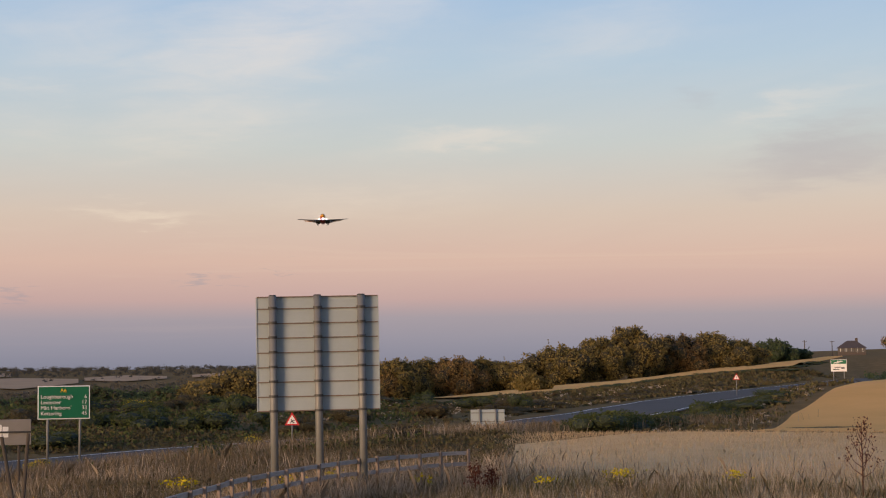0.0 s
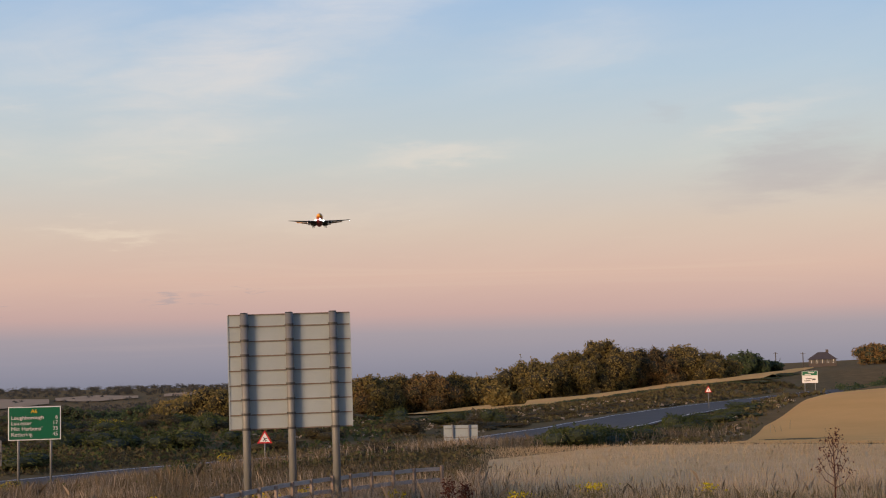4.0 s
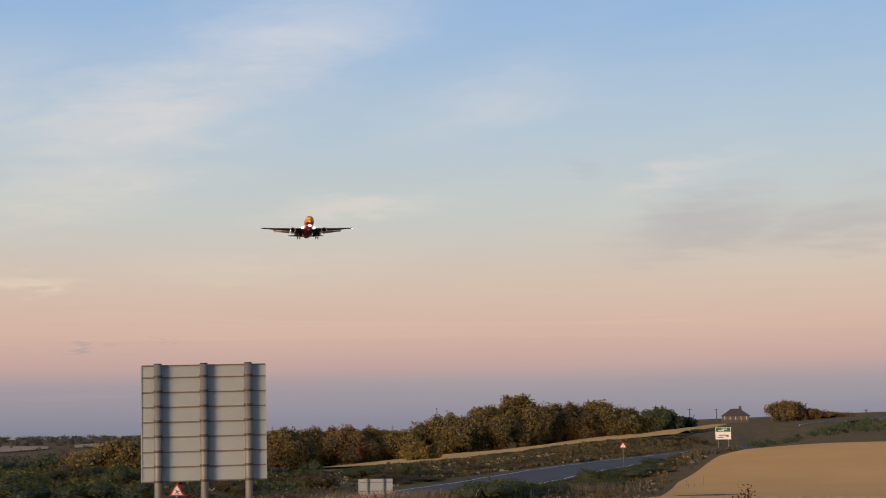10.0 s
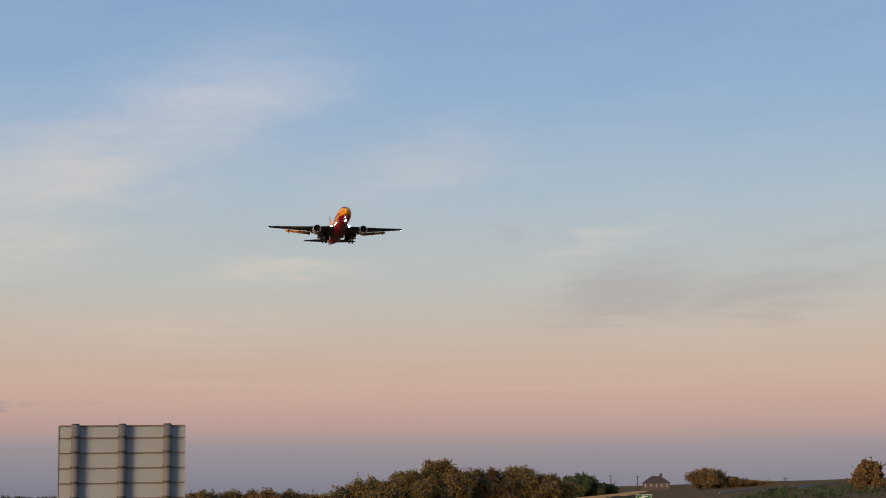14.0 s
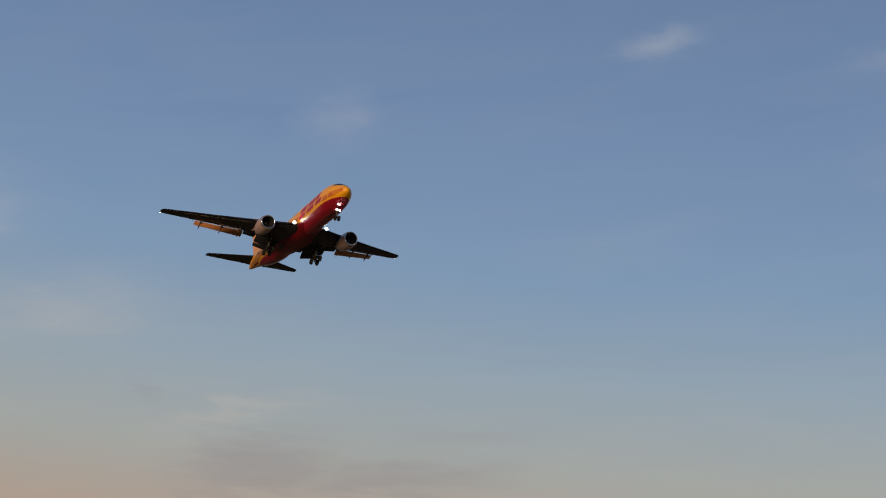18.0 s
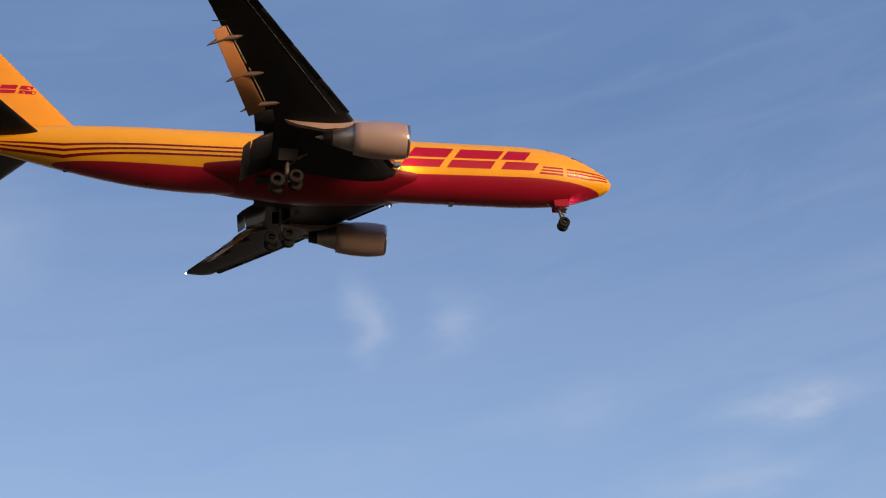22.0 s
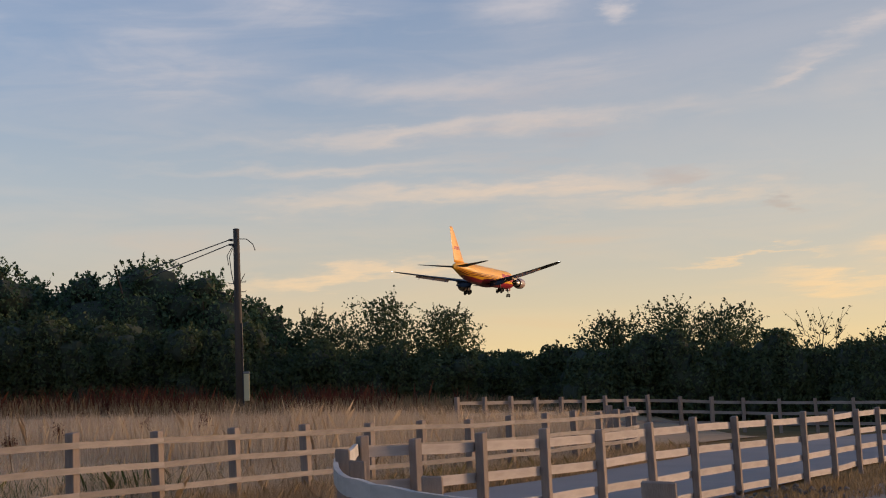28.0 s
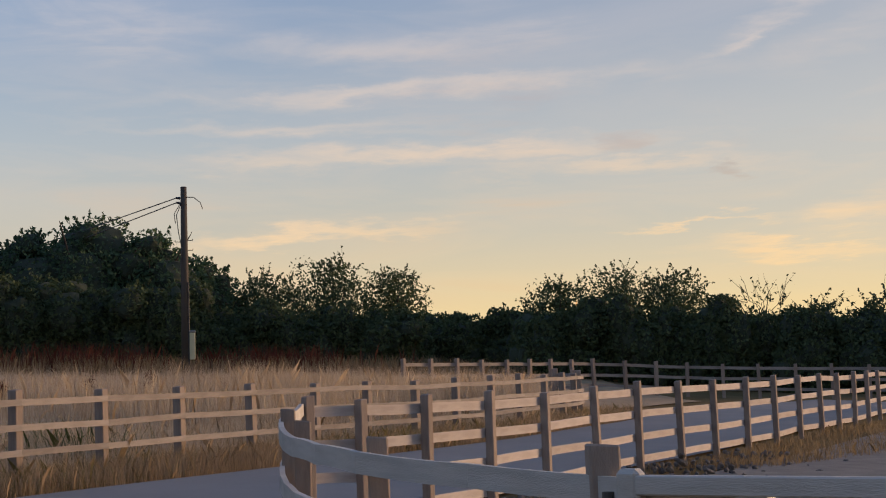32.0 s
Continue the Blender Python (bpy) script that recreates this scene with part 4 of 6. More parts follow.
RAILS = (1.08, 0.78, 0.48, 0.18)
LANE_POSTS = [(6.68, -12.53), (6.39, -13.02), (6.17, -14.0), (6.07, -15.45), (5.99, -16.97), (5.94, -18.75), (5.88, -20.4), (5.76, -22.15), (5.66, -23.85), (5.55, -25.65), (5.45, -27.5),
              (5.36, -29.3), (5.26, -31.05), (5.2, -32.8), (5.15, -34.6), (5.13, -36.5), (5.12, -38.3), (5.1, -40.1), (5.06, -41.9), (5.0, -43.7), (4.9, -45.5), (4.8, -47.3)]
fence(LANE_POSTS, "four-rail timber fence between lane and gravel yard", RAILS, group="lane fences", side=1, post_w=0.092, rail_h=0.095)
FIELD_POSTS = [(11.95, -12.1), (11.86, -13.4), (11.73, -14.82), (11.7, -16.47), (11.73, -18.3), (11.7, -20.2), (11.55, -21.9), (11.4, -23.45), (11.25, -25.1), (11.16, -26.75), (11.12, -28.4), (11.1, -30.0), (11.05, -31.35),
               (11.04, -32.5), (11.17, -33.7), (11.5, -35.1), (12.1, -36.4), (12.9, -37.4)]
fence(FIELD_POSTS, "three-rail timber fence along the dry grass field", (1.0, 0.71, 0.42), group="lane fences", side=-1, post_w=0.125, post_h=1.13, rail_h=0.075, material="field_rail")


def bent_fence():
    """The end of the yard fence: boards bent round the outside of its posts."""
    f = thing("fence", "silvered yard fence whose boards bend round to meet the lane fence", "fence", group="lane fences")
    for x, y, w, h in ((1.9, -6.06, 0.125, 1.27), (3.33, -6.98, 0.105, 1.22), (4.47, -8.28, 0.10, 1.22), (5.25, -9.56, 0.10, 1.23)):
        part("post", post_mesh(("post", w, h), w, h, M["post"]), None, f, at=pose(x, y, ground(x, y), random.uniform(-0.8, 0.8), random.uniform(-0.8, 0.8), 27))
    line = [(1.76, -5.93), (2.6, -6.36), (3.40, -6.88), (3.85, -7.32), (4.25, -7.80), (4.56, -8.26), (4.86, -8.76), (5.12, -9.22), (5.36, -9.66), (5.62, -10.2), (5.92, -10.85), (6.30, -11.65), (6.72, -12.5)]
    for z in RAILS[:3]:
        for a, b in zip(line, line[1:]):
            rail(f, Vector((*a, ground(*a) + z + 0.02)), Vector((*b, ground(*b) + z + 0.02)), 0.105, 0.034, M["grey_rail"])
    return f


bent_fence()
fence(even([(18.9, -41.4), (17.4, -46.3), (16.2, -50.6), (13.74, -53.26), (7.99, -54.42), (-2, -55.5), (-14, -56.5)], 1.22), "grey timber fence across the end of the lane", group="lane fences", side=1, material="field_rail")
# fence by the main road
fence(even([P(14.5, 23), P(12.5, 25.5), P(10.5, 28.6), P(7.7, 33.7), P(4.6, 38.2), P(2.3, 41), P(0.14, 43.3), P(-1.7, 44.4)], 1.0), "weathered timber fence in long grass", rails=(1.0, 0.70), group="verge fence", post_h=1.07, post_w=0.075, material="rail")

# ---- plants ----
rng = np.random.default_rng(7)


def quick_mesh(name, co, nper, material):
    """A mesh of loose polygons, each of nper corners, from an array of corners."""
    n = len(co)
    me = bpy.data.meshes.new(name)
    me.vertices.add(n)
    me.vertices.foreach_set("co", np.asarray(co, dtype=np.float32).ravel())
    me.loops.add(n)
    me.loops.foreach_set("vertex_index", np.arange(n, dtype=np.int32))
    me.polygons.add(n // nper)
    me.polygons.foreach_set("loop_start", np.arange(0, n, nper, dtype=np.int32))
    me.materials.append(material)
    me.update(calc_edges=True)
    return me


def leaves(pts, size, flat=0.0):
    """Leaf-shaped rhombs at points, turned at random."""
    n = len(pts)
    a = rng.normal(size=(n, 3))
    a[:, 2] *= 1 - flat
    a /= np.linalg.norm(a, axis=1)[:, None]
    b = rng.normal(size=(n, 3))
    b -= (a * b).sum(1)[:, None] * a
    b /= np.linalg.norm(b, axis=1)[:, None]
    s = (size * rng.uniform(0.6, 1.3, n))[:, None]
    co = np.stack([pts - a * s * 0.5, pts + b * s * 0.27 - a * s * 0.05, pts + a * s * 0.5, pts - b * s * 0.27 - a * s * 0.05], 1)
    return co.reshape(-1, 3)


def crown_points(blobs, n, inner=0.45):
    w = np.array([b[3] * b[4] * b[5] for b in blobs]) ** 0.67
    pick = rng.choice(len(blobs), n, p=w / w.sum())
    d = rng.normal(size=(n, 3))
    d /= np.linalg.norm(d, axis=1)[:, None]
    B = np.array(blobs)[pick]
    k = inner + (1.05 - inner) * rng.uniform(0, 1, n) ** 0.6
    lump = 1 + 0.16 * np.sin(d[:, 0] * 7 + pick) * np.cos(d[:, 1] * 6 + 2 * pick) + 0.10 * np.sin(d[:, 2] * 11 + pick * 3)
    return B[:, :3] + d * B[:, 3:6] * (k * lump)[:, None]


def sprays(blobs, n, length, per, up=0.5):
    """Leaf points along twigs that stand out of the crown, and the twigs' ends."""
    out, tw = [], []
    for _ in range(n):
        b = blobs[rng.integers(len(blobs))]
        d = rng.normal(size=3)
        d[2] = abs(d[2]) * 0.9 + up * 0.3
        d /= np.linalg.norm(d)
        p = np.array(b[:3]) + d * np.array(b[3:6]) * 0.85
        g = d + rng.normal(size=3) * 0.35
        g[2] += up * rng.uniform(-0.6, 1.0)
        g /= np.linalg.norm(g)
        L = length * rng.uniform(0.5, 1.3)
        q = p + g * L
        tw.append((p, q))
        t = rng.uniform(0.1, 1.0, per)[:, None]
        out.append(p + (q - p) * t + rng.normal(size=(per, 3)) * L * 0.09 * (1.15 - t))
    return np.concatenate(out), tw


def twig_geo(tw, w):
    co = []
    for p, q in tw:
        d = q - p
        s = np.cross(d, rng.normal(size=3))
        s = s / (np.linalg.norm(s) + 1e-9) * w
        m = (p + q) / 2 + rng.normal(size=3) * 0.06 * np.linalg.norm(d)
        co += [p - s, p + s, m + s * 0.7, m - s * 0.7, m - s * 0.7, m + s * 0.7, q + s * 0.25, q - s * 0.25]
    return np.array(co)


def core_mesh(name, blobs, k, material, sub=2, rough=1.0):
    """Lumpy core added to block light through a crown, coloured dark for its shade."""
    bm = bmesh.new()
    for i, b in enumerate(blobs):
        m = Matrix.Translation(b[:3]) @ Matrix.Diagonal((b[3] * k, b[4] * k, b[5] * k, 1))
        r = bmesh.ops.create_icosphere(bm, subdivisions=sub, radius=1, matrix=m)
        for v in r["verts"]:
            c = v.co - Vector(b[:3])
            v.co += c * rough * (0.24 * noise.noise(v.co * 0.9) + 0.20 * noise.noise(v.co * 2.3))
    me = bpy.data.meshes.new(name)
    bm.to_mesh(me)
    bm.free()
    me.materials.append(material)
    return me


def foliage_mat(name, c1, c2, rough=0.75, through_light=0.2):
    """Leaves or blades: a rough surface that lets part of the light through."""
    m = mat(name, c1, c2, 1.2, rough, 0, 0, 8, 0.25, island=0.9, spec=0.12)
    nt = m.node_tree
    b = nt.nodes["Principled BSDF"]
    tr = nt.nodes.new("ShaderNodeBsdfTranslucent")
    nt.links.new(b.inputs["Base Color"].links[0].from_socket, tr.inputs["Color"])
    mx = nt.nodes.new("ShaderNodeMixShader")
    mx.inputs[0].default_value = through_light
    nt.links.new(b.outputs[0], mx.inputs[1])
    nt.links.new(tr.outputs[0], mx.inputs[2])
    nt.links.new(mx.outputs[0], nt.nodes["Material Output"].inputs[0])
    return m


M["leaf_dark"] = foliage_mat("dark_green_leaves", (0.052, 0.090, 0.052), (0.090, 0.138, 0.068))
M["leaf_hedge"] = foliage_mat("hedge_leaves", (0.048, 0.074, 0.040), (0.095, 0.122, 0.056))
M["leaf_olive"] = foliage_mat("olive_autumn_leaves", (0.120, 0.105, 0.038), (0.270, 0.200, 0.070))
M["leaf_brown"] = foliage_mat("russet_leaves", (0.140, 0.100, 0.045), (0.260, 0.165, 0.066))
# distance haze greyed into the base colour of the far woods
M["leaf_hazed"] = foliage_mat("haze_greyed_far_leaves", (0.066, 0.068, 0.060), (0.095, 0.092, 0.080))
M["brush"] = foliage_mat("brown_scrub", (0.095, 0.070, 0.041), (0.115, 0.105, 0.046))
M["scrub_green"] = foliage_mat("green_scrub", (0.053, 0.073, 0.027), (0.106, 0.119, 0.040))
# core colours darker than the leaves, with the crowns' inner shade painted in
M["core"] = mat("shade_dark_foliage", (0.024, 0.036, 0.022), (0.040, 0.052, 0.030), 2.5, 0.95, 0, 0.8, 12)
M["core_olive"] = mat("shade_dark_olive_foliage", (0.030, 0.027, 0.011), (0.045, 0.038, 0.015), 0.8, 0.95, 0, 0.8, 3)
M["bark"] = mat("grey_brown_bark", (0.095, 0.075, 0.055), (0.055, 0.043, 0.032), 4, 0.95, 0, 0.6, 20)
M["yellow_flower"] = foliage_mat("yellow_flowers", (0.55, 0.42, 0.02), (0.42, 0.36, 0.03))


def limb_geo(h, r, spread, n=6):
    vs, fs = [], []

    def add(g):
        o = len(vs)
        vs.extend(g[0])
        fs.extend([tuple(i + o for i in f) for f in g[1]])
    lean = rng.normal(size=2) * 0.05 * h
    top = Vector((lean[0], lean[1], h * 0.72))
    add(tube([(0, 0, -0.4), (lean[0] * 0.3, lean[1] * 0.3, h * 0.25), (lean[0] * 0.6, lean[1] * 0.6, h * 0.5), top], [r * 1.25, r * 0.85, r * 0.6, r * 0.2], 8))
    for i in range(n):
        a = 2 * math.pi * (i + rng.uniform(-0.3, 0.3)) / n
        z = h * rng.uniform(0.22, 0.5)
        e = Vector((math.cos(a) * spread * rng.uniform(0.5, 0.9), math.sin(a) * spread * rng.uniform(0.5, 0.9), z + h * rng.uniform(0.2, 0.42)))
        m = Vector((e.x * 0.45, e.y * 0.45, z + (e.z - z) * 0.35))
        add(tube([(lean[0] * 0.4, lean[1] * 0.4, z), m, e], [r * 0.5, r * 0.32, r * 0.08], 6))
    return vs, fs


def tree(name, label, x, y, h, w, leaf="leaf_dark", core="core", count=6000, size=0.2, low=0.12, nblob=9, sprayn=90, spray=0.9, core_k=0.72, twigs=0.012, category="tree", group="", trunk=0.16, twig_leaves=16, inner=0.45, clump=1.0):
    """A tree or tall bush of height h and crown half-width w, standing at x, y."""
    t = thing(name, label, category, pose(x, y, ground(x, y)), group)
    blobs = []
    for i in range(nblob):
        u = (i + 0.5) / nblob
        zc = h * (low + (0.86 - low) * u)
        prof = math.sin(math.pi * min(max(0.14 + 0.82 * u, 0), 1)) ** 0.7
        a = i * 2.4 + rng.uniform(-0.5, 0.5)
        off = w * prof * (1.0 - 0.48 * clump) * rng.uniform(0.4, 1.15)
        rr = w * (prof if clump == 1.0 else max(prof, 0.55)) * rng.uniform(0.42, 0.66) * clump
        rz = min(rr * rng.uniform(0.75, 1.05), h * 0.24)
        zc = min(zc, h - rz * 1.03)
        zc = max(zc, rz * 0.8)
        blobs.append((math.cos(a) * off, math.sin(a) * off, zc, rr, rr, rz))
    part("trunk", limb_geo(h, trunk * h / 6, w), M["bark"], t)
    pts = crown_points(blobs, count, inner)
    sp, tw = sprays(blobs, sprayn, spray, twig_leaves)
    crown = part("crown", quick_mesh("crown", leaves(np.concatenate([pts, sp]), size), 4, M[leaf]), None, t)
    part("branchwork", quick_mesh("branchwork", twig_geo(tw, twigs), 4, M["bark"]), None, crown)["kind"] = "stuff"
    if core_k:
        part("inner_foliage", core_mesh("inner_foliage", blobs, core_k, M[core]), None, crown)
    return t


def at_yaw(yaw, r):
    return polar(yaw, r)


def tall(yaw, r, el):
    x, y = polar(yaw, r)
    return EYE + r * math.tan(radians(el)) - ground(x, y)


# trees and bushes along the far side of the dry field
for yaw, r, el, w in ((-124.5, 67, 7.4, 3.6), (-127.2, 66, 7.3, 3.2), (-130.3, 66, 7.9, 3.4), (-133.2, 65, 8.55, 3.6), (-135.9, 66, 8.75, 3.7), (-138.1, 65, 8.6, 3.0)):
    x, y = polar(yaw, r)
    tree("hedgerow_tree", "dark leafy tree at the edge of the dry field", x, y, tall(yaw, r, el), w, "leaf_dark", "core", 20000, 0.19, 0.06, 18, 90, 0.8, 0.82, group="field edge trees", inner=0.86)
for yaw, r, el, w in ((-140.3, 68, 7.3, 2.8), (-142.2, 67, 7.5, 3.1), (-144.0, 66, 7.95, 3.2), (-146.4, 66, 7.45, 2.7), (-148.2, 67, 6.1, 2.2)):
    x, y = polar(yaw, r)
    tree("hedgerow_tree", "leafy tree with a broken rounded crown behind the power pole", x, y, tall(yaw, r, el), w, "leaf_dark", "core", 14000, 0.19, 0.10, 16, 60, 0.6, 0.76, group="field edge trees", inner=0.78)
for yaw, r, el, w in ((-150.4, 68, 5.6, 1.9), (-152.9, 67, 6.15, 2.5), (-155.2, 67, 5.6, 2.1)):
    x, y = polar(yaw, r)
    tree("hawthorn_bush", "open twiggy hawthorn bush against the sunset", x, y, tall(yaw, r, el), w, "leaf_hedge", "core", 5600, 0.15, 0.30, 13, 60, 0.6, 0.0, 0.014, "bush", "hawthorn bushes", 0.12, 9)
for yaw, r, el, w in ((-161.2, 67, 5.0, 1.9), (-163.4, 66, 5.35, 2.2), (-165.4, 66, 5.3, 2.0)):
    x, y = polar(yaw, r)
    tree("hawthorn_bush", "open twiggy hawthorn bush against the sunset", x, y, tall(yaw, r, el), w, "leaf_hedge", "core", 5000, 0.145, 0.34, 13, 60, 0.55, 0.0, 0.014, "bush", "hawthorn bushes", 0.12, 9)
for yaw, r, el, w, lf in ((-168.5, 66, 4.45, 1.5, 2), (-170.6, 66, 3.8, 1.2, 6), (-172.8, 66, 3.8, 1.6, 10), (-175.6, 66, 4.2, 2.2, 12)):
    x, y = polar(yaw, r)
    tree("hawthorn_bush", "thin half-bare bush standing out of the hedge", x, y, tall(yaw, r, el), w, "leaf_hedge", "core", 40 * lf, 0.17, 0.45, 7, 70, 1.0, 0.0, 0.016, "bush", "hawthorn bushes", 0.12, lf)


def hedge(yaw0, yaw1, r, el, label, count=36000, size=0.17, leaf="leaf_hedge"):
    """A length of hedge between two directions, its top at an elevation."""
    x, y = polar((yaw0 + yaw1) / 2, r)
    h = tall((yaw0 + yaw1) / 2, r, el)
    t = thing("hedge", label, "hedge", pose(x, y, ground(x, y)), "hedge along the field")
    blobs = []
    n = 22
    for i in range(n):
        px, py = polar(yaw0 + (yaw1 - yaw0) * rng.uniform(0, 1), r + rng.uniform(-1.2, 1.0))
        half = abs(yaw1 - yaw0) * r * 0.0175 * rng.uniform(0.10, 0.22)
        rz = h * rng.uniform(0.20, 0.34)
        blobs.append((px - x, py - y, rng.uniform(rz * 0.9, max(h * rng.uniform(0.90, 1.04) - rz, rz)), half, half, rz))
    for i in range(7):
        px, py = polar(yaw0 + (yaw1 - yaw0) * (i + 0.5) / 7, r + rng.uniform(-0.5, 0.5))
        blobs.append((px - x, py - y, 0.25 * h, abs(yaw1 - yaw0) * r * 0.0175 * 0.11, 1.2, 0.36 * h))
    pts = crown_points(blobs, count, 0.93)
    sp, tw = sprays(blobs, 60, 0.55, 12)
    f = part("foliage", quick_mesh("foliage", leaves(np.concatenate([pts, sp]), size), 4, M[leaf]), None, t)
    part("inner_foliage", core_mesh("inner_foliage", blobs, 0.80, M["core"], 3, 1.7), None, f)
    part("branchwork", quick_mesh("branchwork", twig_geo(tw, 0.012), 4, M["bark"]), None, f)["kind"] = "stuff"
    return t


for a, b, r, el in ((-118, -124, 62, 5.6), (-124, -130, 62, 5.9), (-130, -136, 62, 6.0), (-136, -140, 62, 5.9), (-140, -144, 62, 5.6), (-144, -148, 62, 5.4), (-148, -152, 63, 4.6), (-152, -156, 63, 4.3), (-156, -160, 66, 3.85),
                    (-160, -164, 63, 4.15), (-164, -167.5, 63, 3.95), (-166.8, -170, 63.5, 4.0), (-169.5, -173, 63, 3.45), (-172.5, -178, 63, 3.5)):
    hedge(a, b, r, el, "dense dark hedge at the edge of the dry field")


# ---- grasses ----


def blades(n, place, h0, h1, w, material, name, label, lean=0.25):
    """Loose grass blades; place(k) gives x, y arrays."""
    x, y = place(n)
    z = np.array([ground(a, b) for a, b in zip(x, y)])
    r = np.hypot(x, y)
    h = rng.uniform(h0, h1, len(x))
    ww = w * (0.6 + r / 40)
    a = rng.uniform(0, 2 * np.pi, len(x))
    l = rng.normal(size=(len(x), 2)) * lean * h[:, None]
    b0 = np.stack([x - np.cos(a) * ww, y - np.sin(a) * ww, z - 0.03], 1)
    b1 = np.stack([x + np.cos(a) * ww, y + np.sin(a) * ww, z - 0.03], 1)
    m1 = np.stack([x + l[:, 0] * 0.35 + np.cos(a) * ww * 0.8, y + l[:, 1] * 0.35 + np.sin(a) * ww * 0.8, z + h * 0.6], 1)
    m0 = np.stack([x + l[:, 0] * 0.35 - np.cos(a) * ww * 0.8, y + l[:, 1] * 0.35 - np.sin(a) * ww * 0.8, z + h * 0.6], 1)
    t = np.stack([x + l[:, 0], y + l[:, 1], z + h], 1)
    co = np.stack([b0, b1, m1, t, m0], 1).reshape(-1, 3)
    ob = new(name, quick_mesh(name, co, 5, material))
    return tagged(ob, label, "grass", kind="stuff")


def fan(yaw0, yaw1, r0, r1, power=1.0):
    def place(n):
        yaw = np.radians(rng.uniform(min(yaw0, yaw1), max(yaw0, yaw1), n))
        r = r0 + (r1 - r0) * rng.uniform(0, 1, n) ** power
        return -np.sin(yaw) * r, np.cos(yaw) * r
    return place


def strip(left, right, clump=0.0):
    def place(n):
        u = rng.uniform(0, 1, n) * (len(left) - 1)
        i = np.minimum(u.astype(int), len(left) - 2)
        f = (u - i)[:, None]
        L, R = np.array(left), np.array(right)
        a = L[i] + (L[i + 1] - L[i]) * f
        b = R[i] + (R[i + 1] - R[i]) * f
        p = a + (b - a) * rng.uniform(0, 1, n)[:, None]
        return p[:, 0], p[:, 1]
    return place


def patchy(place, scale, lo, seed):
    """Keeps the places where a slow noise is high, with a ragged edge."""
    def kept(n):
        x, y = place(n)
        v = np.array([noise.noise((a * scale, b * scale, seed)) + 0.5 * noise.noise((a * scale * 3, b * scale * 3, seed)) for a, b in zip(x, y)])
        k = v + rng.normal(size=len(x)) * 0.18 > lo
        return x[k], y[k]
    return kept


M["grass_pale"] = foliage_mat("pale_dry_blades", (0.640, 0.525, 0.385), (0.450, 0.350, 0.245), 0.9, 0.5)
M["grass_brown"] = foliage_mat("brown_dry_blades", (0.520, 0.405, 0.275), (0.320, 0.240, 0.155), 0.9, 0.5)
M["grass_green"] = foliage_mat("fading_green_blades", (0.15, 0.14, 0.06), (0.25, 0.20, 0.10), 0.9, 0.5)
M["grass_dull"] = foliage_mat("dull_brown_blades", (0.300, 0.232, 0.145), (0.165, 0.126, 0.076), 0.9, 0.5)
M["grass_gold"] = foliage_mat("golden_dry_blades", (0.700, 0.520, 0.300), (0.520, 0.365, 0.190), 0.9, 0.5)
M["dock"] = foliage_mat("red_brown_dock", (0.115, 0.040, 0.026), (0.075, 0.034, 0.024), 0.9)

FENCE_L = [(12.1, -8), (11.9, -13), (11.75, -17), (11.7, -20), (11.4, -24), (11.15, -28), (11.1, -32), (12.0, -36.4)]
FIELD_R = [(44, -8), (50, -16), (50, -24), (49, -30), (47, -36), (44, -41), (36, -46), (24, -48)]
NEAR_R = [(15.5, -8), (15.3, -13), (15.1, -17), (15, -20), (14.6, -24), (14.2, -28), (14.2, -32), (15, -37)]
VERGE = [(11.15, -8), (11.0, -13.5), (10.62, -17.5), (10.4, -20.5), (10.25, -24), (10.12, -28), (10.12, -32), (10.4, -37)]
blades(80000, strip(FENCE_L, FIELD_R), 0.04, 0.16, 0.0032, M["grass_pale"], "field_grass", "pale dry grass across the field", 0.6)
blades(36000, patchy(strip(FENCE_L, FIELD_R), 0.16, 0.05, 31.0), 0.1, 0.32, 0.0032, M["grass_pale"], "field_tufts", "taller pale tufts standing in the dry field", 0.6)
blades(24000, patchy(strip(FENCE_L, FIELD_R), 0.22, 0.15, 37.0), 0.06, 0.26, 0.0032, M["grass_brown"], "brown_field_tufts", "browner tufts standing in the dry field", 0.6)
blades(30000, strip(FENCE_L, NEAR_R), 0.15, 0.5, 0.0028, M["grass_pale"], "field_edge_grass", "tall pale grass behind the field fence", 0.35)
blades(9000, patchy(strip(FENCE_L, NEAR_R), 0.5, 0.1, 33.0), 0.2, 0.62, 0.003, M["grass_dull"], "field_edge_weeds", "brown weeds behind the field fence", 0.3)
blades(15000, patchy(strip([(13.2, -25), (12.6, -29), (12.2, -33), (12.6, -36.5)], [(30, -33), (27, -38), (22, -42), (16, -42)]), 0.25, -0.12, 43.0), 0.45, 1.15, 0.0028, M["grass_pale"], "tall_grass", "tall pale seeding grass at the bend of the fence", 0.2)
blades(9000, patchy(strip([(14.2, -21), (13.6, -27), (13.2, -32), (13.6, -35.5)], [(34, -30), (30, -36), (25, -42), (17, -43)]), 0.3, 0.12, 47.0), 0.5, 1.05, 0.0028, M["grass_brown"], "tall_brown_grass", "tall brown seeding grass in the dry field", 0.2)
blades(20000, patchy(strip([(12.1, -33.6), (14.5, -33.6), (17.5, -33.4), (21, -33)], [(13.6, -38.2), (16, -40), (19.5, -41), (24, -41)]), 0.35, -0.25, 77.0), 0.45, 1.1, 0.0022, M["grass_pale"], "bend_grass", "thick pale seeding grass inside the bend of the fence", 0.22)
blades(44000, strip(VERGE, FENCE_L), 0.10, 0.36, 0.0018, M["grass_brown"], "verge_grass", "brown and pale verge grass beside the lane", 0.35)
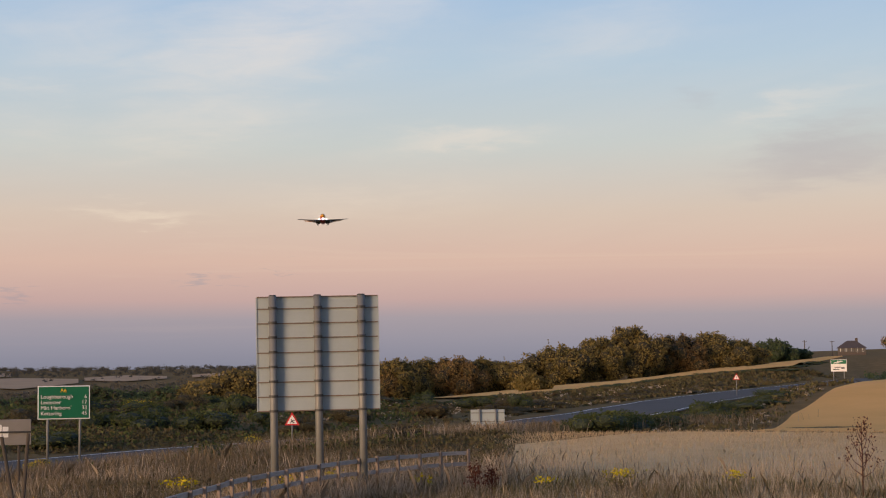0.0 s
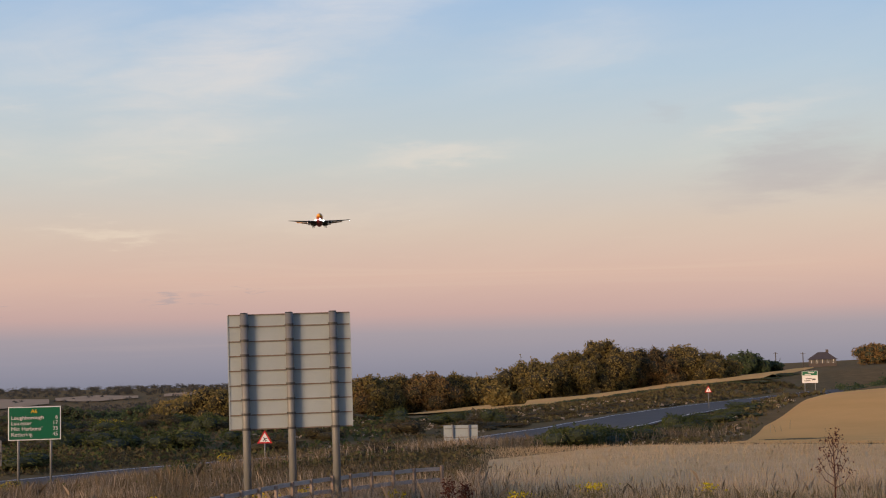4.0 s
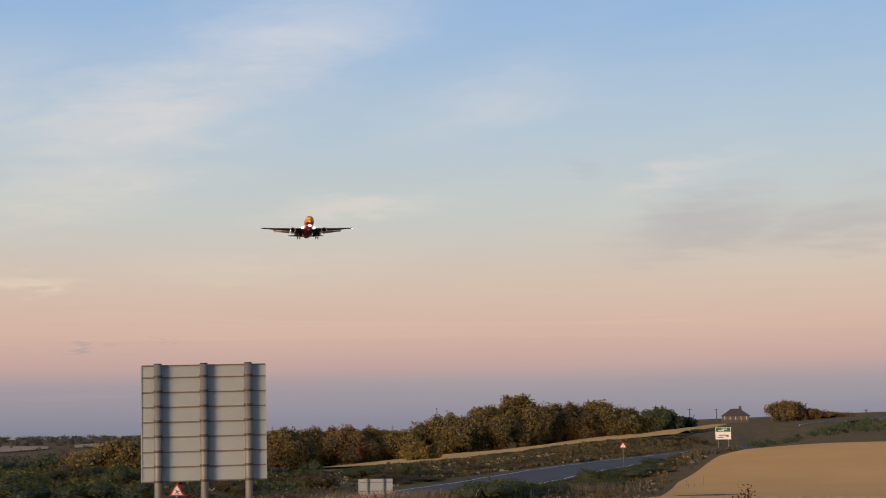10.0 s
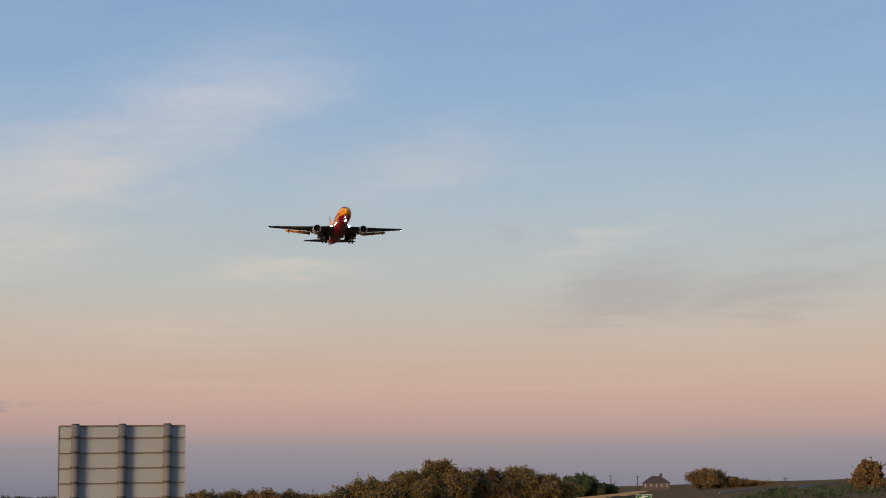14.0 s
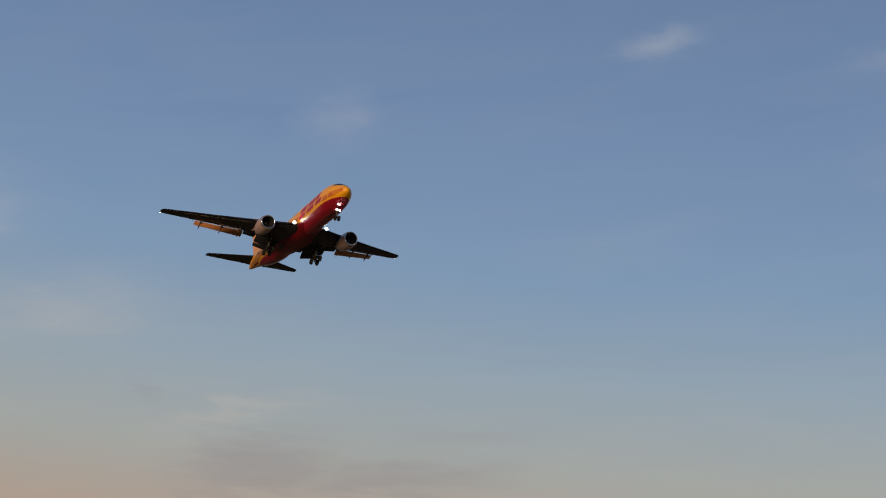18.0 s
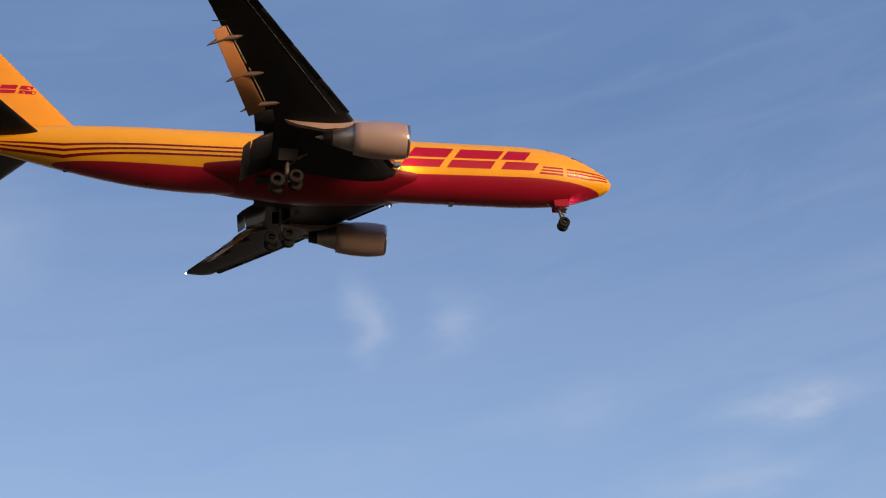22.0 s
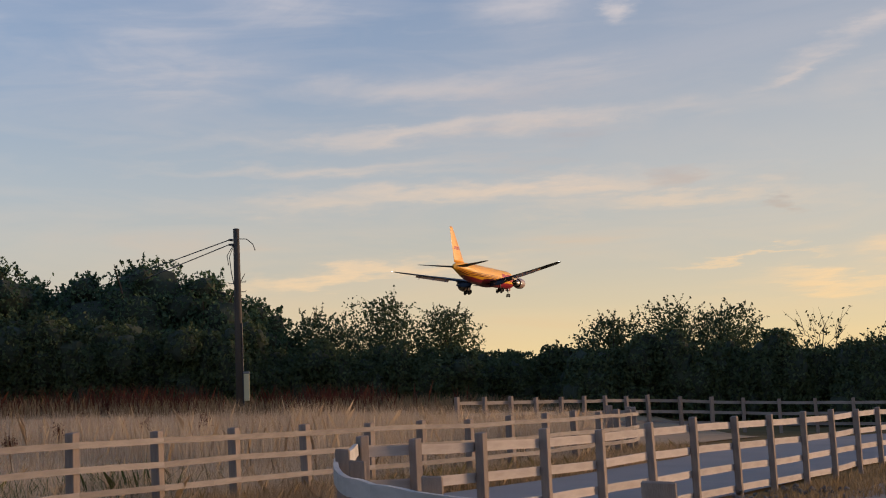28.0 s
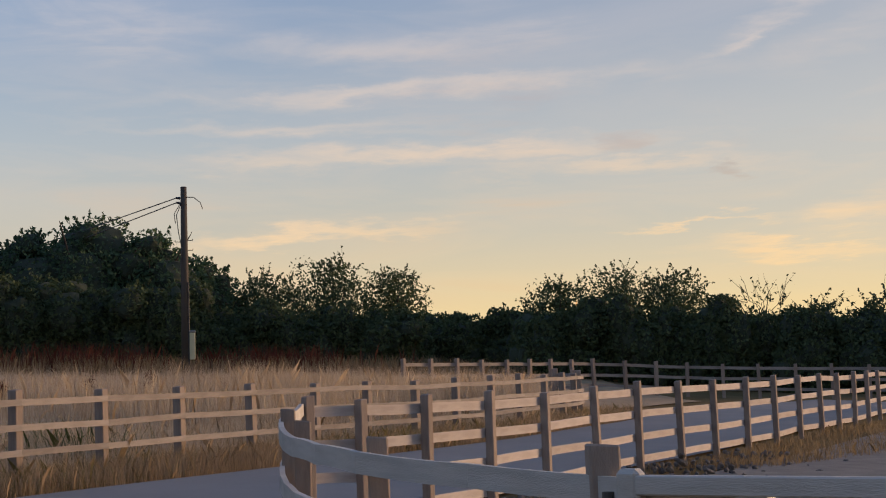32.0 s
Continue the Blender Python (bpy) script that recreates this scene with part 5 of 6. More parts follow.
blades(15000, strip(VERGE, FENCE_L), 0.12, 0.40, 0.0018, M["grass_dull"], "dull_verge_grass", "dull brown verge grass beside the lane", 0.3)
blades(9000, patchy(strip(VERGE, FENCE_L), 0.6, 0.05, 51.0), 0.14, 0.46, 0.0028, M["grass_green"], "green_verge_grass", "fading green grass beside the lane", 0.3)
blades(2600, patchy(strip(FENCE_L[:4], NEAR_R[:4]), 0.7, 0.1, 55.0), 0.3, 0.7, 0.006, M["scrub_green"], "green_weeds", "green weeds growing through the field fence", 0.3)
blades(14000, fan(-122, -160, 53, 60), 0.25, 0.7, 0.0035, M["grass_dull"], "tall_weeds", "tall brown weeds before the hedge", 0.25)
blades(7000, patchy(fan(-124, -156, 55, 60), 0.2, 0.1, 21.0), 0.4, 1.1, 0.008, M["dock"], "dock_plants", "dark red dock before the hedge")
blades(9000, patchy(strip([(5.9, -20), (5.55, -26), (5.2, -33), (5.1, -42)], [(4.6, -21.5), (3.4, -26), (2.6, -33), (1, -42)]), 0.5, -0.2, 61.0), 0.05, 0.2, 0.0035, M["grass_dull"], "yard_edge_grass", "short dry grass along the yard fence")
# foreground towards the valley


def thinning(yaw0, soft, yaw1, r0, r1, power=1.0):
    """A fan whose first edge at yaw0 fades out over some degrees."""
    def place(n):
        yaw = rng.uniform(min(yaw0, yaw1), max(yaw0, yaw1), n) + rng.normal(size=n) * soft
        r = r0 + (r1 - r0) * rng.uniform(0, 1, n) ** power
        a = np.radians(yaw)
        return -np.sin(a) * r, np.cos(a) * r
    return place


blades(40000, thinning(-1, 2.5, 18, 30, 56), 0.12, 0.42, 0.0035, M["grass_dull"], "foreground_grass", "long brown grass on the slope")
blades(26000, patchy(thinning(-24, 1, 18, 30, 52), 0.22, 0.0, 3.0), 0.2, 0.6, 0.003, M["grass_pale"], "foreground_pale_grass", "long pale grass on the slope")
blades(40000, patchy(thinning(-22, 1, 18, 26, 47), 0.30, -0.05, 8.0), 0.2, 0.5, 0.0035, M["grass_dull"], "brown_grass_patch", "patches of brown grass in the foreground")
blades(40000, patchy(thinning(-22, 1, 14, 25, 45), 0.35, -0.05, 14.0), 0.15, 0.45, 0.0035, M["grass_green"], "green_grass_patch", "patches of green weeds in the foreground")
blades(52000, thinning(-2.5, 1.2, -23, 22, 71, 0.8), 0.06, 0.2, 0.003, M["grass_gold"], "pale_field_grass", "pale dry field grass")
VERGE_FENCE = [P(14.5, 23), P(12.5, 25.5), P(10.5, 28.6), P(7.7, 33.7), P(4.6, 38.2), P(2.3, 41), P(0.14, 43.3), P(-3, 45.2)]
blades(4000, strip([(x - 0.2, y - 2.2) for x, y in VERGE_FENCE], [(x - 0.5, y + 2.0) for x, y in VERGE_FENCE]), 0.35, 0.9, 0.0035, M["grass_dull"], "fence_side_grass", "tall brown grass along the verge fence", 0.3)
blades(13000, patchy(strip([(x - 0.2, y - 3.2) for x, y in VERGE_FENCE], [(x - 0.5, y + 2.0) for x, y in VERGE_FENCE]), 0.4, -0.1, 71.0), 0.4, 0.95, 0.0035, M["grass_pale"], "fence_side_pale_grass", "tall pale seeding grass along the verge fence", 0.3)
# rough growth on the near side of the main road
def near_side(n):
    y = rng.uniform(51.5, 93, n)
    x = np.array([road_at(v) for v in y]) + 5.7 + np.abs(rng.normal(size=n)) * 3.5
    return x, y


blades(26000, near_side, 0.35, 0.9, 0.004, M["grass_dull"], "verge_scrub_grass", "brown grass beside the main road")
blades(7000, patchy(near_side, 0.2, 0.0, 5.0), 0.35, 0.85, 0.004, M["grass_pale"], "verge_pale_grass", "pale seeding grass beside the main road")

blades(5000, thinning(0.6, 0.3, -2.3, 74, 81), 0.4, 0.85, 0.005, M["grass_pale"], "verge_mound_grass", "pale dry grass mound below the small road sign")

# ---- scrub, trees and woods across the valley ----


def low_scrub(name, label, n, yaw0, yaw1, r0, r1, h, size, leaf, keep=7.0, power=0.7):
    """Low ragged growth that covers the ground, in small loose leaves and stems; size is for each metre of distance."""
    yaw = rng.uniform(min(yaw0, yaw1), max(yaw0, yaw1), n)
    r = r0 + (r1 - r0) * rng.uniform(0, 1, n) ** power
    pts, sz = [], []
    for a, d in zip(yaw, r):
        x, y = polar(a, d)
        if (abs(x - road_at(y)) < keep and y < 380) or not rough_land(a, d):
            continue
        k = max(0.12, 0.5 + 1.0 * noise.noise((x * 0.11, y * 0.11, 2.0)))
        q = rng.normal(size=(8, 3)) * np.array([0.7, 0.7, 0.2]) * h * k + np.array([x, y, ground(x, y) + h * k * 0.4])
        pts.append(q)
        sz += [size * d] * 8
    ob = new(name, quick_mesh(name, leaves(np.concatenate(pts), np.array(sz)), 4, M[leaf]))
    return tagged(ob, label, "scrub", kind="stuff")


def edge_at(yaw):
    """Distance of the near edge of the cut strip in a direction."""
    e = FIELD_EDGE
    if yaw > e[0][0]:
        return 900
    for (a0, n0, f0), (a1, n1, f1) in zip(e, e[1:]):
        if yaw >= a1:
            return n0 + (n1 - n0) * (a0 - yaw) / (a0 - a1)
    return 425


def rough_land(yaw, r):
    """True where scrub grows: not on the fields."""
    if r > 60 and yaw < -10.8 and r < 80 + 32 * smooth(-11, -13, yaw) + 20 * smooth(-12.8, -15, yaw):
        return False
    if yaw < -2.5 and r < 74:
        return False
    return r < edge_at(yaw) - 18


low_scrub("bank_scrub", "brown scrub covering the banks of the main road", 16000, 18, -14.5, 40, 300, 0.55, 0.0028, "brush")
low_scrub("green_bank_scrub", "dull green scrub covering the valley side", 9000, 18, 1, 50, 330, 0.8, 0.0028, "scrub_green")
low_scrub("valley_scrub", "dark growth on the valley floor", 9000, 19, 3.6, 240, 880, 2.0, 0.0030, "leaf_hedge", 0, 0.8)
low_scrub("near_scrub", "brown weeds on the slope before the main road", 7000, 18, -2, 30, 90, 0.5, 0.0026, "brush", 6.0)
low_scrub("verge_tufts", "pale dry tufts beside the main road", 900, 6, -14, 70, 230, 0.4, 0.0022, "grass_pale")

VARIANT = {}


def shrub(key, label, yaw, r, h, w, leaf, core, count=1500, size=0.1, group="scrub"):
    if key not in VARIANT:
        VARIANT[key] = []
        for k in range(3):
            s = thing("shrub", label, "shrub", pose(0, 0, -50 - k), group)
            blobs = [(math.cos(j * 2.1 + k) * 0.42, math.sin(j * 2.1 + k) * 0.42, 0.38 + 0.13 * ((j * 7 + k) % 3), 0.55, 0.55, 0.42) for j in range(5)]
            sp, tw = sprays(blobs, 40, 0.28, 10)
            f = part("foliage", quick_mesh("foliage", leaves(np.concatenate([crown_points(blobs, count, 0.7), sp]), size), 4, M[leaf]), None, s)
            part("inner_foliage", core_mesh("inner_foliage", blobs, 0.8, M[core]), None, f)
            VARIANT[key].append([s, False])
    slot = VARIANT[key][int(rng.integers(3))]
    x, y = polar(yaw, r)
    m = pose(x, y, ground(x, y) - 0.05, 0, 0, rng.uniform(0, 360)) @ Matrix.Diagonal((w, w * rng.uniform(0.8, 1.2), h, 1))
    if not slot[1]:
        slot[1] = True
        slot[0].matrix_basis = m
        return slot[0]
    s = copy_thing(slot[0], pose(0, 0, 0))
    s.matrix_basis = m
    return s


# brown and green scrub round the road
for i in range(90):
    yaw = rng.uniform(-3.0, 17.5)
    r = rng.uniform(56, 190)
    x, y = polar(yaw, r)
    if abs(x - road_at(y)) < 9 or (yaw < 0.5 and r < 105) or not rough_land(yaw, r):
        continue
    k = rng.uniform()
    if k < 0.55:
        shrub("brown", "brown scrub bush by the main road", yaw, r, rng.uniform(0.5, 1.0), rng.uniform(1.2, 2.4), "brush", "core_olive", 1500, 0.10)
    else:
        shrub("green", "dark green scrub bush by the main road", yaw, r, rng.uniform(0.6, 1.3), rng.uniform(1.0, 2.2), "scrub_green", "core", 1500, 0.10)
for i in range(60):
    u = rng.uniform()
    yaw = -2 - 12.5 * u
    r = rng.uniform(105, 140) + 140 * u
    x, y = polar(yaw, r)
    if abs(x - road_at(y)) < 8 or not rough_land(yaw, r + 25):
        continue
    shrub("brown", "brown scrub bush by the main road", yaw, r, rng.uniform(0.3, 0.6), rng.uniform(1.4, 2.8), "brush", "core_olive", 1500, 0.10)
# green thicket between the pale field and the road
for i in range(42):
    u = rng.uniform()
    yaw = -5.0 - 6.6 * u + rng.uniform(-0.4, 0.4)
    r = 76 + 34 * u + rng.uniform(-3, 8)
    x, y = polar(yaw, r)
    if abs(x - road_at(y)) < 7.5:
        continue
    shrub("green", "dark green scrub bush by the main road", yaw, r, rng.uniform(0.6, 1.15) * (1 if u < 0.7 else 0.6), rng.uniform(1.1, 1.8), "scrub_green", "core", 1500, 0.10)
for i in range(60):
    yaw = 3.5 - 17 * (i + rng.uniform(0, 1)) / 60
    r = edge_at(yaw) - 16 - rng.uniform(0, 4)
    shrub("hedge", "dark hedge bush along the cut field", yaw, r, r * 0.0020 * rng.uniform(0.7, 1.2), r * 0.0070 * rng.uniform(0.8, 1.3), "scrub_green", "core", 1500, 0.10, "field hedge")

# wood beyond the cut field
for yaw, r, el, w in ((2.6, 300, 0.20, 6), (1.9, 300, 0.38, 6), (0.9, 305, 0.32, 7), (-0.3, 305, 0.36, 7), (-1.3, 310, 0.30, 6), (-2.4, 310, 0.14, 6), (-3.1, 250, -0.30, 3.0), (-4.1, 315, 0.72, 7.5),
                      (-5.6, 320, 1.08, 7), (-6.7, 325, 1.52, 8), (-7.6, 335, 0.95, 6), (-8.4, 335, 1.08, 7.5), (-9.7, 340, 1.13, 8), (-10.7, 345, 0.80, 6.5)):
    x, y = polar(yaw, r)
    h = tall(yaw, r, el)
    k = rng.uniform()
    tree("woodland_tree", "rounded olive-brown tree at the edge of a cut field", x, y, h, w, "leaf_olive" if k < 0.75 else "leaf_brown", "core_olive", 15000, 0.42, 0.04, 40, 50, 1.1, 0.68, 0.03, group="wood edge", trunk=0.18, twig_leaves=8, inner=0.72, clump=0.58)
for yaw, r, el, w in ((-11.8, 420, 0.85, 6), (-12.5, 430, 0.48, 6), (-16.3, 470, 1.02, 7), (-17.0, 475, 0.70, 5), (-17.7, 480, 0.55, 6), (-18.5, 480, 0.40, 5), (-21.9, 300, 1.28, 3.6)):
    x, y = polar(yaw, r)
    tree("hill_tree", "dark rounded tree on the hill", x, y, tall(yaw, r, el), w, "leaf_hedge" if yaw > -13 else "leaf_brown", "core", 7000, 0.5, 0.08, 44, 40, 1.2, 0.66, 0.03, group="hill trees", trunk=0.18, twig_leaves=8, inner=0.72, clump=0.46)
for yaw, r, el, w in ((12.5, 210, -0.55, 5), (11.2, 215, -0.75, 5), (10.0, 205, -0.62, 5), (8.6, 200, -0.45, 6), (7.6, 190, -0.02, 6), (6.6, 190, 0.05, 6), (14.5, 240, -0.8, 6), (4.6, 260, 0.1, 7), (3.6, 280, 0.15, 7), (16.5, 250, -0.7, 7)):
    x, y = polar(yaw, r)
    tree("valley_tree", "olive-brown tree in the valley", x, y, tall(yaw, r, el), w, "leaf_olive" if yaw < 9 else "leaf_hedge", "core_olive", 9000, 0.34, 0.04, 50, 30, 0.8, 0.66, 0.03, group="valley trees", trunk=0.18, twig_leaves=8, inner=0.72, clump=0.44)


def far_woods(name, label, n, yaw0, yaw1, r0, r1, h, leaf):
    pts = []
    yaw = rng.uniform(min(yaw0, yaw1), max(yaw0, yaw1), n)
    r = r0 + (r1 - r0) * rng.uniform(0, 1, n)
    for a, d in zip(yaw, r):
        x, y = polar(a, d)
        hh = h * rng.uniform(0.5, 1.2)
        q = rng.normal(size=(64, 3)) * np.array([hh * 0.42, hh * 0.42, hh * 0.24]) + np.array([x, y, ground(x, y) + hh * 0.5])
        pts.append(q)
    ob = new(name, quick_mesh(name, leaves(np.concatenate(pts), h * 0.32), 4, M[leaf]))
    return tagged(ob, label, "woods", kind="stuff")


far_woods("valley_hedges", "dark hedges and copses in the valley", 420, 19, 3.6, 240, 720, 3.2, "leaf_hedge")
far_woods("far_woods", "dark woods on the far valley side", 700, 20, 2, 700, 1500, 5, "leaf_hazed")
far_woods("field_copses", "dark hedgerow trees between far fields", 90, 20, 2, 1500, 2500, 5, "leaf_hazed")
far_woods("horizon_woods", "woods along the far horizon", 700, 21, -2, 2450, 3900, 8, "leaf_hazed")
far_woods("hill_hedge", "dark hedge along the crest of the hill", 260, -15, -30, 262, 330, 1.3, "leaf_hedge")

# trees round the rest of the field
far_woods("rear_woods", "dark trees closing the field", 160, 25, 110, 120, 300, 8, "leaf_hedge")


def ragwort(yaw, r, h):
    x, y = polar(yaw, r)
    t = thing("ragwort", "yellow flowering ragwort in dry grass", "wild flower", pose(x, y, ground(x, y)), "ragwort plants")
    vs, fs = [], []
    for i in range(4):
        a = i * 1.6
        g = tube([(0, 0, -0.05), (0.05 * math.cos(a), 0.05 * math.sin(a), h * 0.5), (0.16 * math.cos(a), 0.16 * math.sin(a), h)], [0.008, 0.007, 0.004], 5)
        o = len(vs)
        vs += g[0]
        fs += [tuple(k + o for k in f) for f in g[1]]
    part("stem", (vs, fs), M["grass_green"], t)
    p = rng.normal(size=(60, 3)) * np.array([0.16, 0.16, 0.05]) + np.array([0, 0, h])
    part("flower_head", quick_mesh("flower_head", leaves(p, 0.09), 4, M["yellow_flower"]), None, t, "yellow flower head")["kind"] = "stuff"
    p = rng.normal(size=(40, 3)) * np.array([0.14, 0.14, h * 0.2]) + np.array([0, 0, h * 0.5])
    part("foliage", quick_mesh("foliage", leaves(p, 0.12), 4, M["grass_green"]), None, t)
    return t


for yaw, r, h in ((9.8, 40, 0.55), (9.4, 41, 0.5), (6.1, 40, 0.5), (5.6, 40.5, 0.55), (4.2, 41, 0.65), (3.4, 41, 0.5), (-3.6, 40, 0.5), (-6.1, 42, 0.55), (-6.4, 43, 0.5), (-10.4, 43, 0.45), (0.9, 41, 0.5), (15.0, 22, 0.75), (14.6, 24, 0.7), (11.5, 20, 0.6), (10.6, 21, 0.62), (12.9, 21, 0.66), (5.3, 20, 0.6), (4.6, 20.5, 0.65), (3.9, 21, 0.55), (6.1, 22, 0.6), (-2.8, 19.5, 0.6), (-3.3, 21, 0.55), (-6.4, 20, 0.5), (-12.2, 21, 0.5), (15.6, 30, 0.9), (15.2, 31, 0.85), (1.5, 21, 0.6)):
    ragwort(yaw, r, h)
for yaw, r, h in ((11.3, 110, 0.8), (10.9, 112, 0.7), (14.6, 62, 0.55), (7.0, 80, 0.5)):
    s = shrub("gorse", "yellow flowering shrub in the scrub", yaw, r, h, h * 1.1, "yellow_flower", "core", 1300, 0.07, "flowering shrubs")


def dried_weed(yaw, r, h, label):
    x, y = polar(yaw, r)
    t = thing("dried_weed", label, "plant", pose(x, y, ground(x, y)))
    vs, fs, ends = [], [], []
    for i in range(16):
        a, z = i * 2.4, h * (0.3 + 0.6 * i / 16)
        e = Vector((math.cos(a) * 0.3 * h * (1.1 - z / h), math.sin(a) * 0.3 * h * (1.1 - z / h), z + 0.22 * h))
        g = tube([(0, 0, z), (e.x * 0.6, e.y * 0.6, z + 0.08 * h), e], [0.011, 0.008, 0.004], 5)
        o = len(vs)
        vs += g[0]
        fs += [tuple(k + o for k in f) for f in g[1]]
        ends.append(e)
    g = tube([(0, 0, -0.1), (0.02, 0, h * 0.5), (0, 0.02, h)], [0.018, 0.014, 0.006], 6)
    o = len(vs)
    part("stem", (vs + g[0], fs + [tuple(k + o for k in f) for f in g[1]]), M["dock"], t)
    p = np.concatenate([rng.normal(size=(16, 3)) * 0.07 + np.array(e) for e in ends])
    part("seed_head", quick_mesh("seed_head", leaves(p, 0.07), 4, M["dock"]), None, t, "brown seed heads")["kind"] = "stuff"


dried_weed(-14.75, 40, 1.75, "tall dried brown thistle in the pale field")
dried_weed(-1.0, 40, 0.8, "dried red-brown dock by the fence")
dried_weed(-1.6, 40.5, 0.7, "dried red-brown dock by the fence")

for yaw, r, h in ((-141.2, 44, 0.42), (-144.2, 46, 0.4), (-146.3, 47, 0.45), (-148.9, 45, 0.4), (-150.2, 40, 0.4), (-139.5, 40, 0.36)):
    dried_weed(yaw, r, h, "dark dried weed standing in the dry field")

# ---- signs and poles ----
M["galv"] = mat("galvanised_post", (0.21, 0.215, 0.21), (0.16, 0.165, 0.16), 3, 0.55, 0.2, 0.1, 30)
M["sign_back"] = mat("dull_sign_back", (0.33, 0.385, 0.41), (0.285, 0.335, 0.355), 1.5, 0.6, 0, 0, 20, 0.3)
M["sign_rib"] = mat("brownish_rib", (0.17, 0.13, 0.10), (0.13, 0.10, 0.08), 3, 0.6)
M["clip"] = mat("dark_clip", (0.03, 0.03, 0.03), (0.045, 0.045, 0.045), 8, 0.5)
M["sign_green"] = mat("green_sign_face", (0.0, 0.125, 0.055), (0.0, 0.11, 0.048), 2, 0.45)
M["sign_white"] = mat("white_sign_face", (0.78, 0.78, 0.76), (0.72, 0.72, 0.70), 3, 0.5)
M["sign_yellow"] = mat("yellow_sign_letters", (0.80, 0.52, 0.02), (0.74, 0.48, 0.02), 3, 0.5)
M["sign_red"] = mat("red_sign_border", (0.55, 0.02, 0.02), (0.48, 0.02, 0.02), 3, 0.5)
M["sign_black"] = mat("black_sign_symbol", (0.02, 0.02, 0.02), (0.03, 0.03, 0.03), 3, 0.5)
M["brown_board"] = mat("brown_grey_board", (0.24, 0.225, 0.21), (0.18, 0.17, 0.155), 2, 0.8)
M["pole_wood"] = mat("tarred_pole_wood", (0.085, 0.07, 0.055), (0.05, 0.042, 0.034), 2, 0.9, 0, 0.4, 20, mapscale=(6, 6, 0.6))
M["cable"] = mat("black_cable", (0.02, 0.02, 0.022), (0.03, 0.03, 0.03), 5, 0.6)
M["cream"] = mat("cream_cabinet", (0.55, 0.50, 0.30), (0.48, 0.44, 0.27), 3, 0.6)


def facing(yaw, r, z=None):
    """A pose at a place, its x axis to the viewer's right and its y axis away from the viewer."""
    x, y = polar(yaw, r)
    return pose(x, y, ground(x, y) if z is None else z, 0, 0, yaw)


def lettered(text, size, material, parent, x, z, y=-0.03, align="LEFT"):
    """Flat letters in the built-in font on a sign's face, turned into a mesh."""
    cu = bpy.data.curves.new("lettering", "FONT")
    cu.body, cu.size, cu.extrude, cu.align_x = text, size, 0.008, align
    tmp = bpy.data.objects.new("lettering", cu)
    scene.collection.objects.link(tmp)
    bpy.context.view_layer.update()
    me = bpy.data.meshes.new_from_object(tmp.evaluated_get(bpy.context.evaluated_depsgraph_get()))
    bpy.data.objects.remove(tmp)
    me.materials.clear()
    me.materials.append(material)
    ob = part("lettering", me, None, parent)
    ob.matrix_basis = pose(x, y, z, 90, 0, 0)
    return ob


def big_board():
    r, yaw = 40.0, 4.61
    g = ground(*polar(yaw, r))
    W_, H_, z0 = 3.07, 2.90, 0.55 - g
    t = thing("road_sign", "back of a large road sign on three steel posts", "road sign", facing(yaw, r) @ pose(0, 0, 0, 0, -0.6, 1.5))
    n = 8
    first = 0.30
    hs = [first] + [(H_ - first) / 7] * 7
    top = z0 + H_
    for h in hs:
        part("panel", box(W_, 0.025, h - 0.006, 0, 0, top - h + 0.003, 0.004), M["sign_back"], t)
        part("rib", box(W_, 0.035, 0.028, 0, -0.03, top - 0.014), M["sign_rib"], t)
        top -= h
    part("rib", box(W_, 0.035, 0.028, 0, -0.03, z0), M["sign_rib"], t)
    for sx in (-1, 1):
        part("edge_trim", box(0.03, 0.05, H_, sx * (W_ / 2 + 0.01), -0.006, z0), M["sign_back"], t)
    for fx in (0.13, 0.50, 0.86):
        x = (fx - 0.5) * W_
        p = part("post", tube([(x, -0.148, -0.5), (x, -0.148, z0 + H_ + 0.02)], [0.098, 0.098], 16), M["galv"], t, "", True)
        part("post_cap", tube([(x, -0.148, z0 + H_ + 0.02), (x, -0.148, z0 + H_ + 0.045)], [0.104, 0.09], 16), M["clip"], p)
        zz = z0 + H_
        for h in hs:
            zz -= h
            part("clip", tube([(x, -0.148, zz - 0.012), (x, -0.148, zz + 0.048)], [0.114, 0.114], 14), M["clip"], p, "dark post clip")
    return t


big_board()


def route_sign():
    r, yaw = 68.0, 13.70
    g = ground(*polar(yaw, r))
    w, h = 2.14, 1.40
    z0 = EYE - r * math.tan(radians(1.73)) - g
    t = thing("road_sign", "green route sign with white place names and distances", "road sign", facing(yaw, r))
    part("border", box(w, 0.02, h, 0, 0.004, z0, 0.01), M["sign_white"], t, "white border")
    part("face", box(w - 0.07, 0.02, h - 0.07, 0, 0, z0 + 0.035, 0.008), M["sign_green"], t, "green face")
    lettered("A6", 0.23, M["sign_yellow"], t, -0.02, z0 + h - 0.27, align="CENTER")
    for i, (a, b) in enumerate((("Loughborough", "6"), ("Leicester", "17"), ("Mkt Harboro'", "33"), ("Kettering", "45"))):
        z = z0 + h - 0.53 - i * 0.232
        lettered(a, 0.225, M["sign_white"], t, -w / 2 + 0.12, z)
        lettered(b, 0.225, M["sign_white"], t, w / 2 - 0.12, z, align="RIGHT")
    for x in (-0.66, 0.66):
        part("post", tube([(x, 0.07, -0.4), (x, 0.07, z0 + h * 0.9)], [0.05, 0.05], 12), M["galv"], t, "", True)


route_sign()


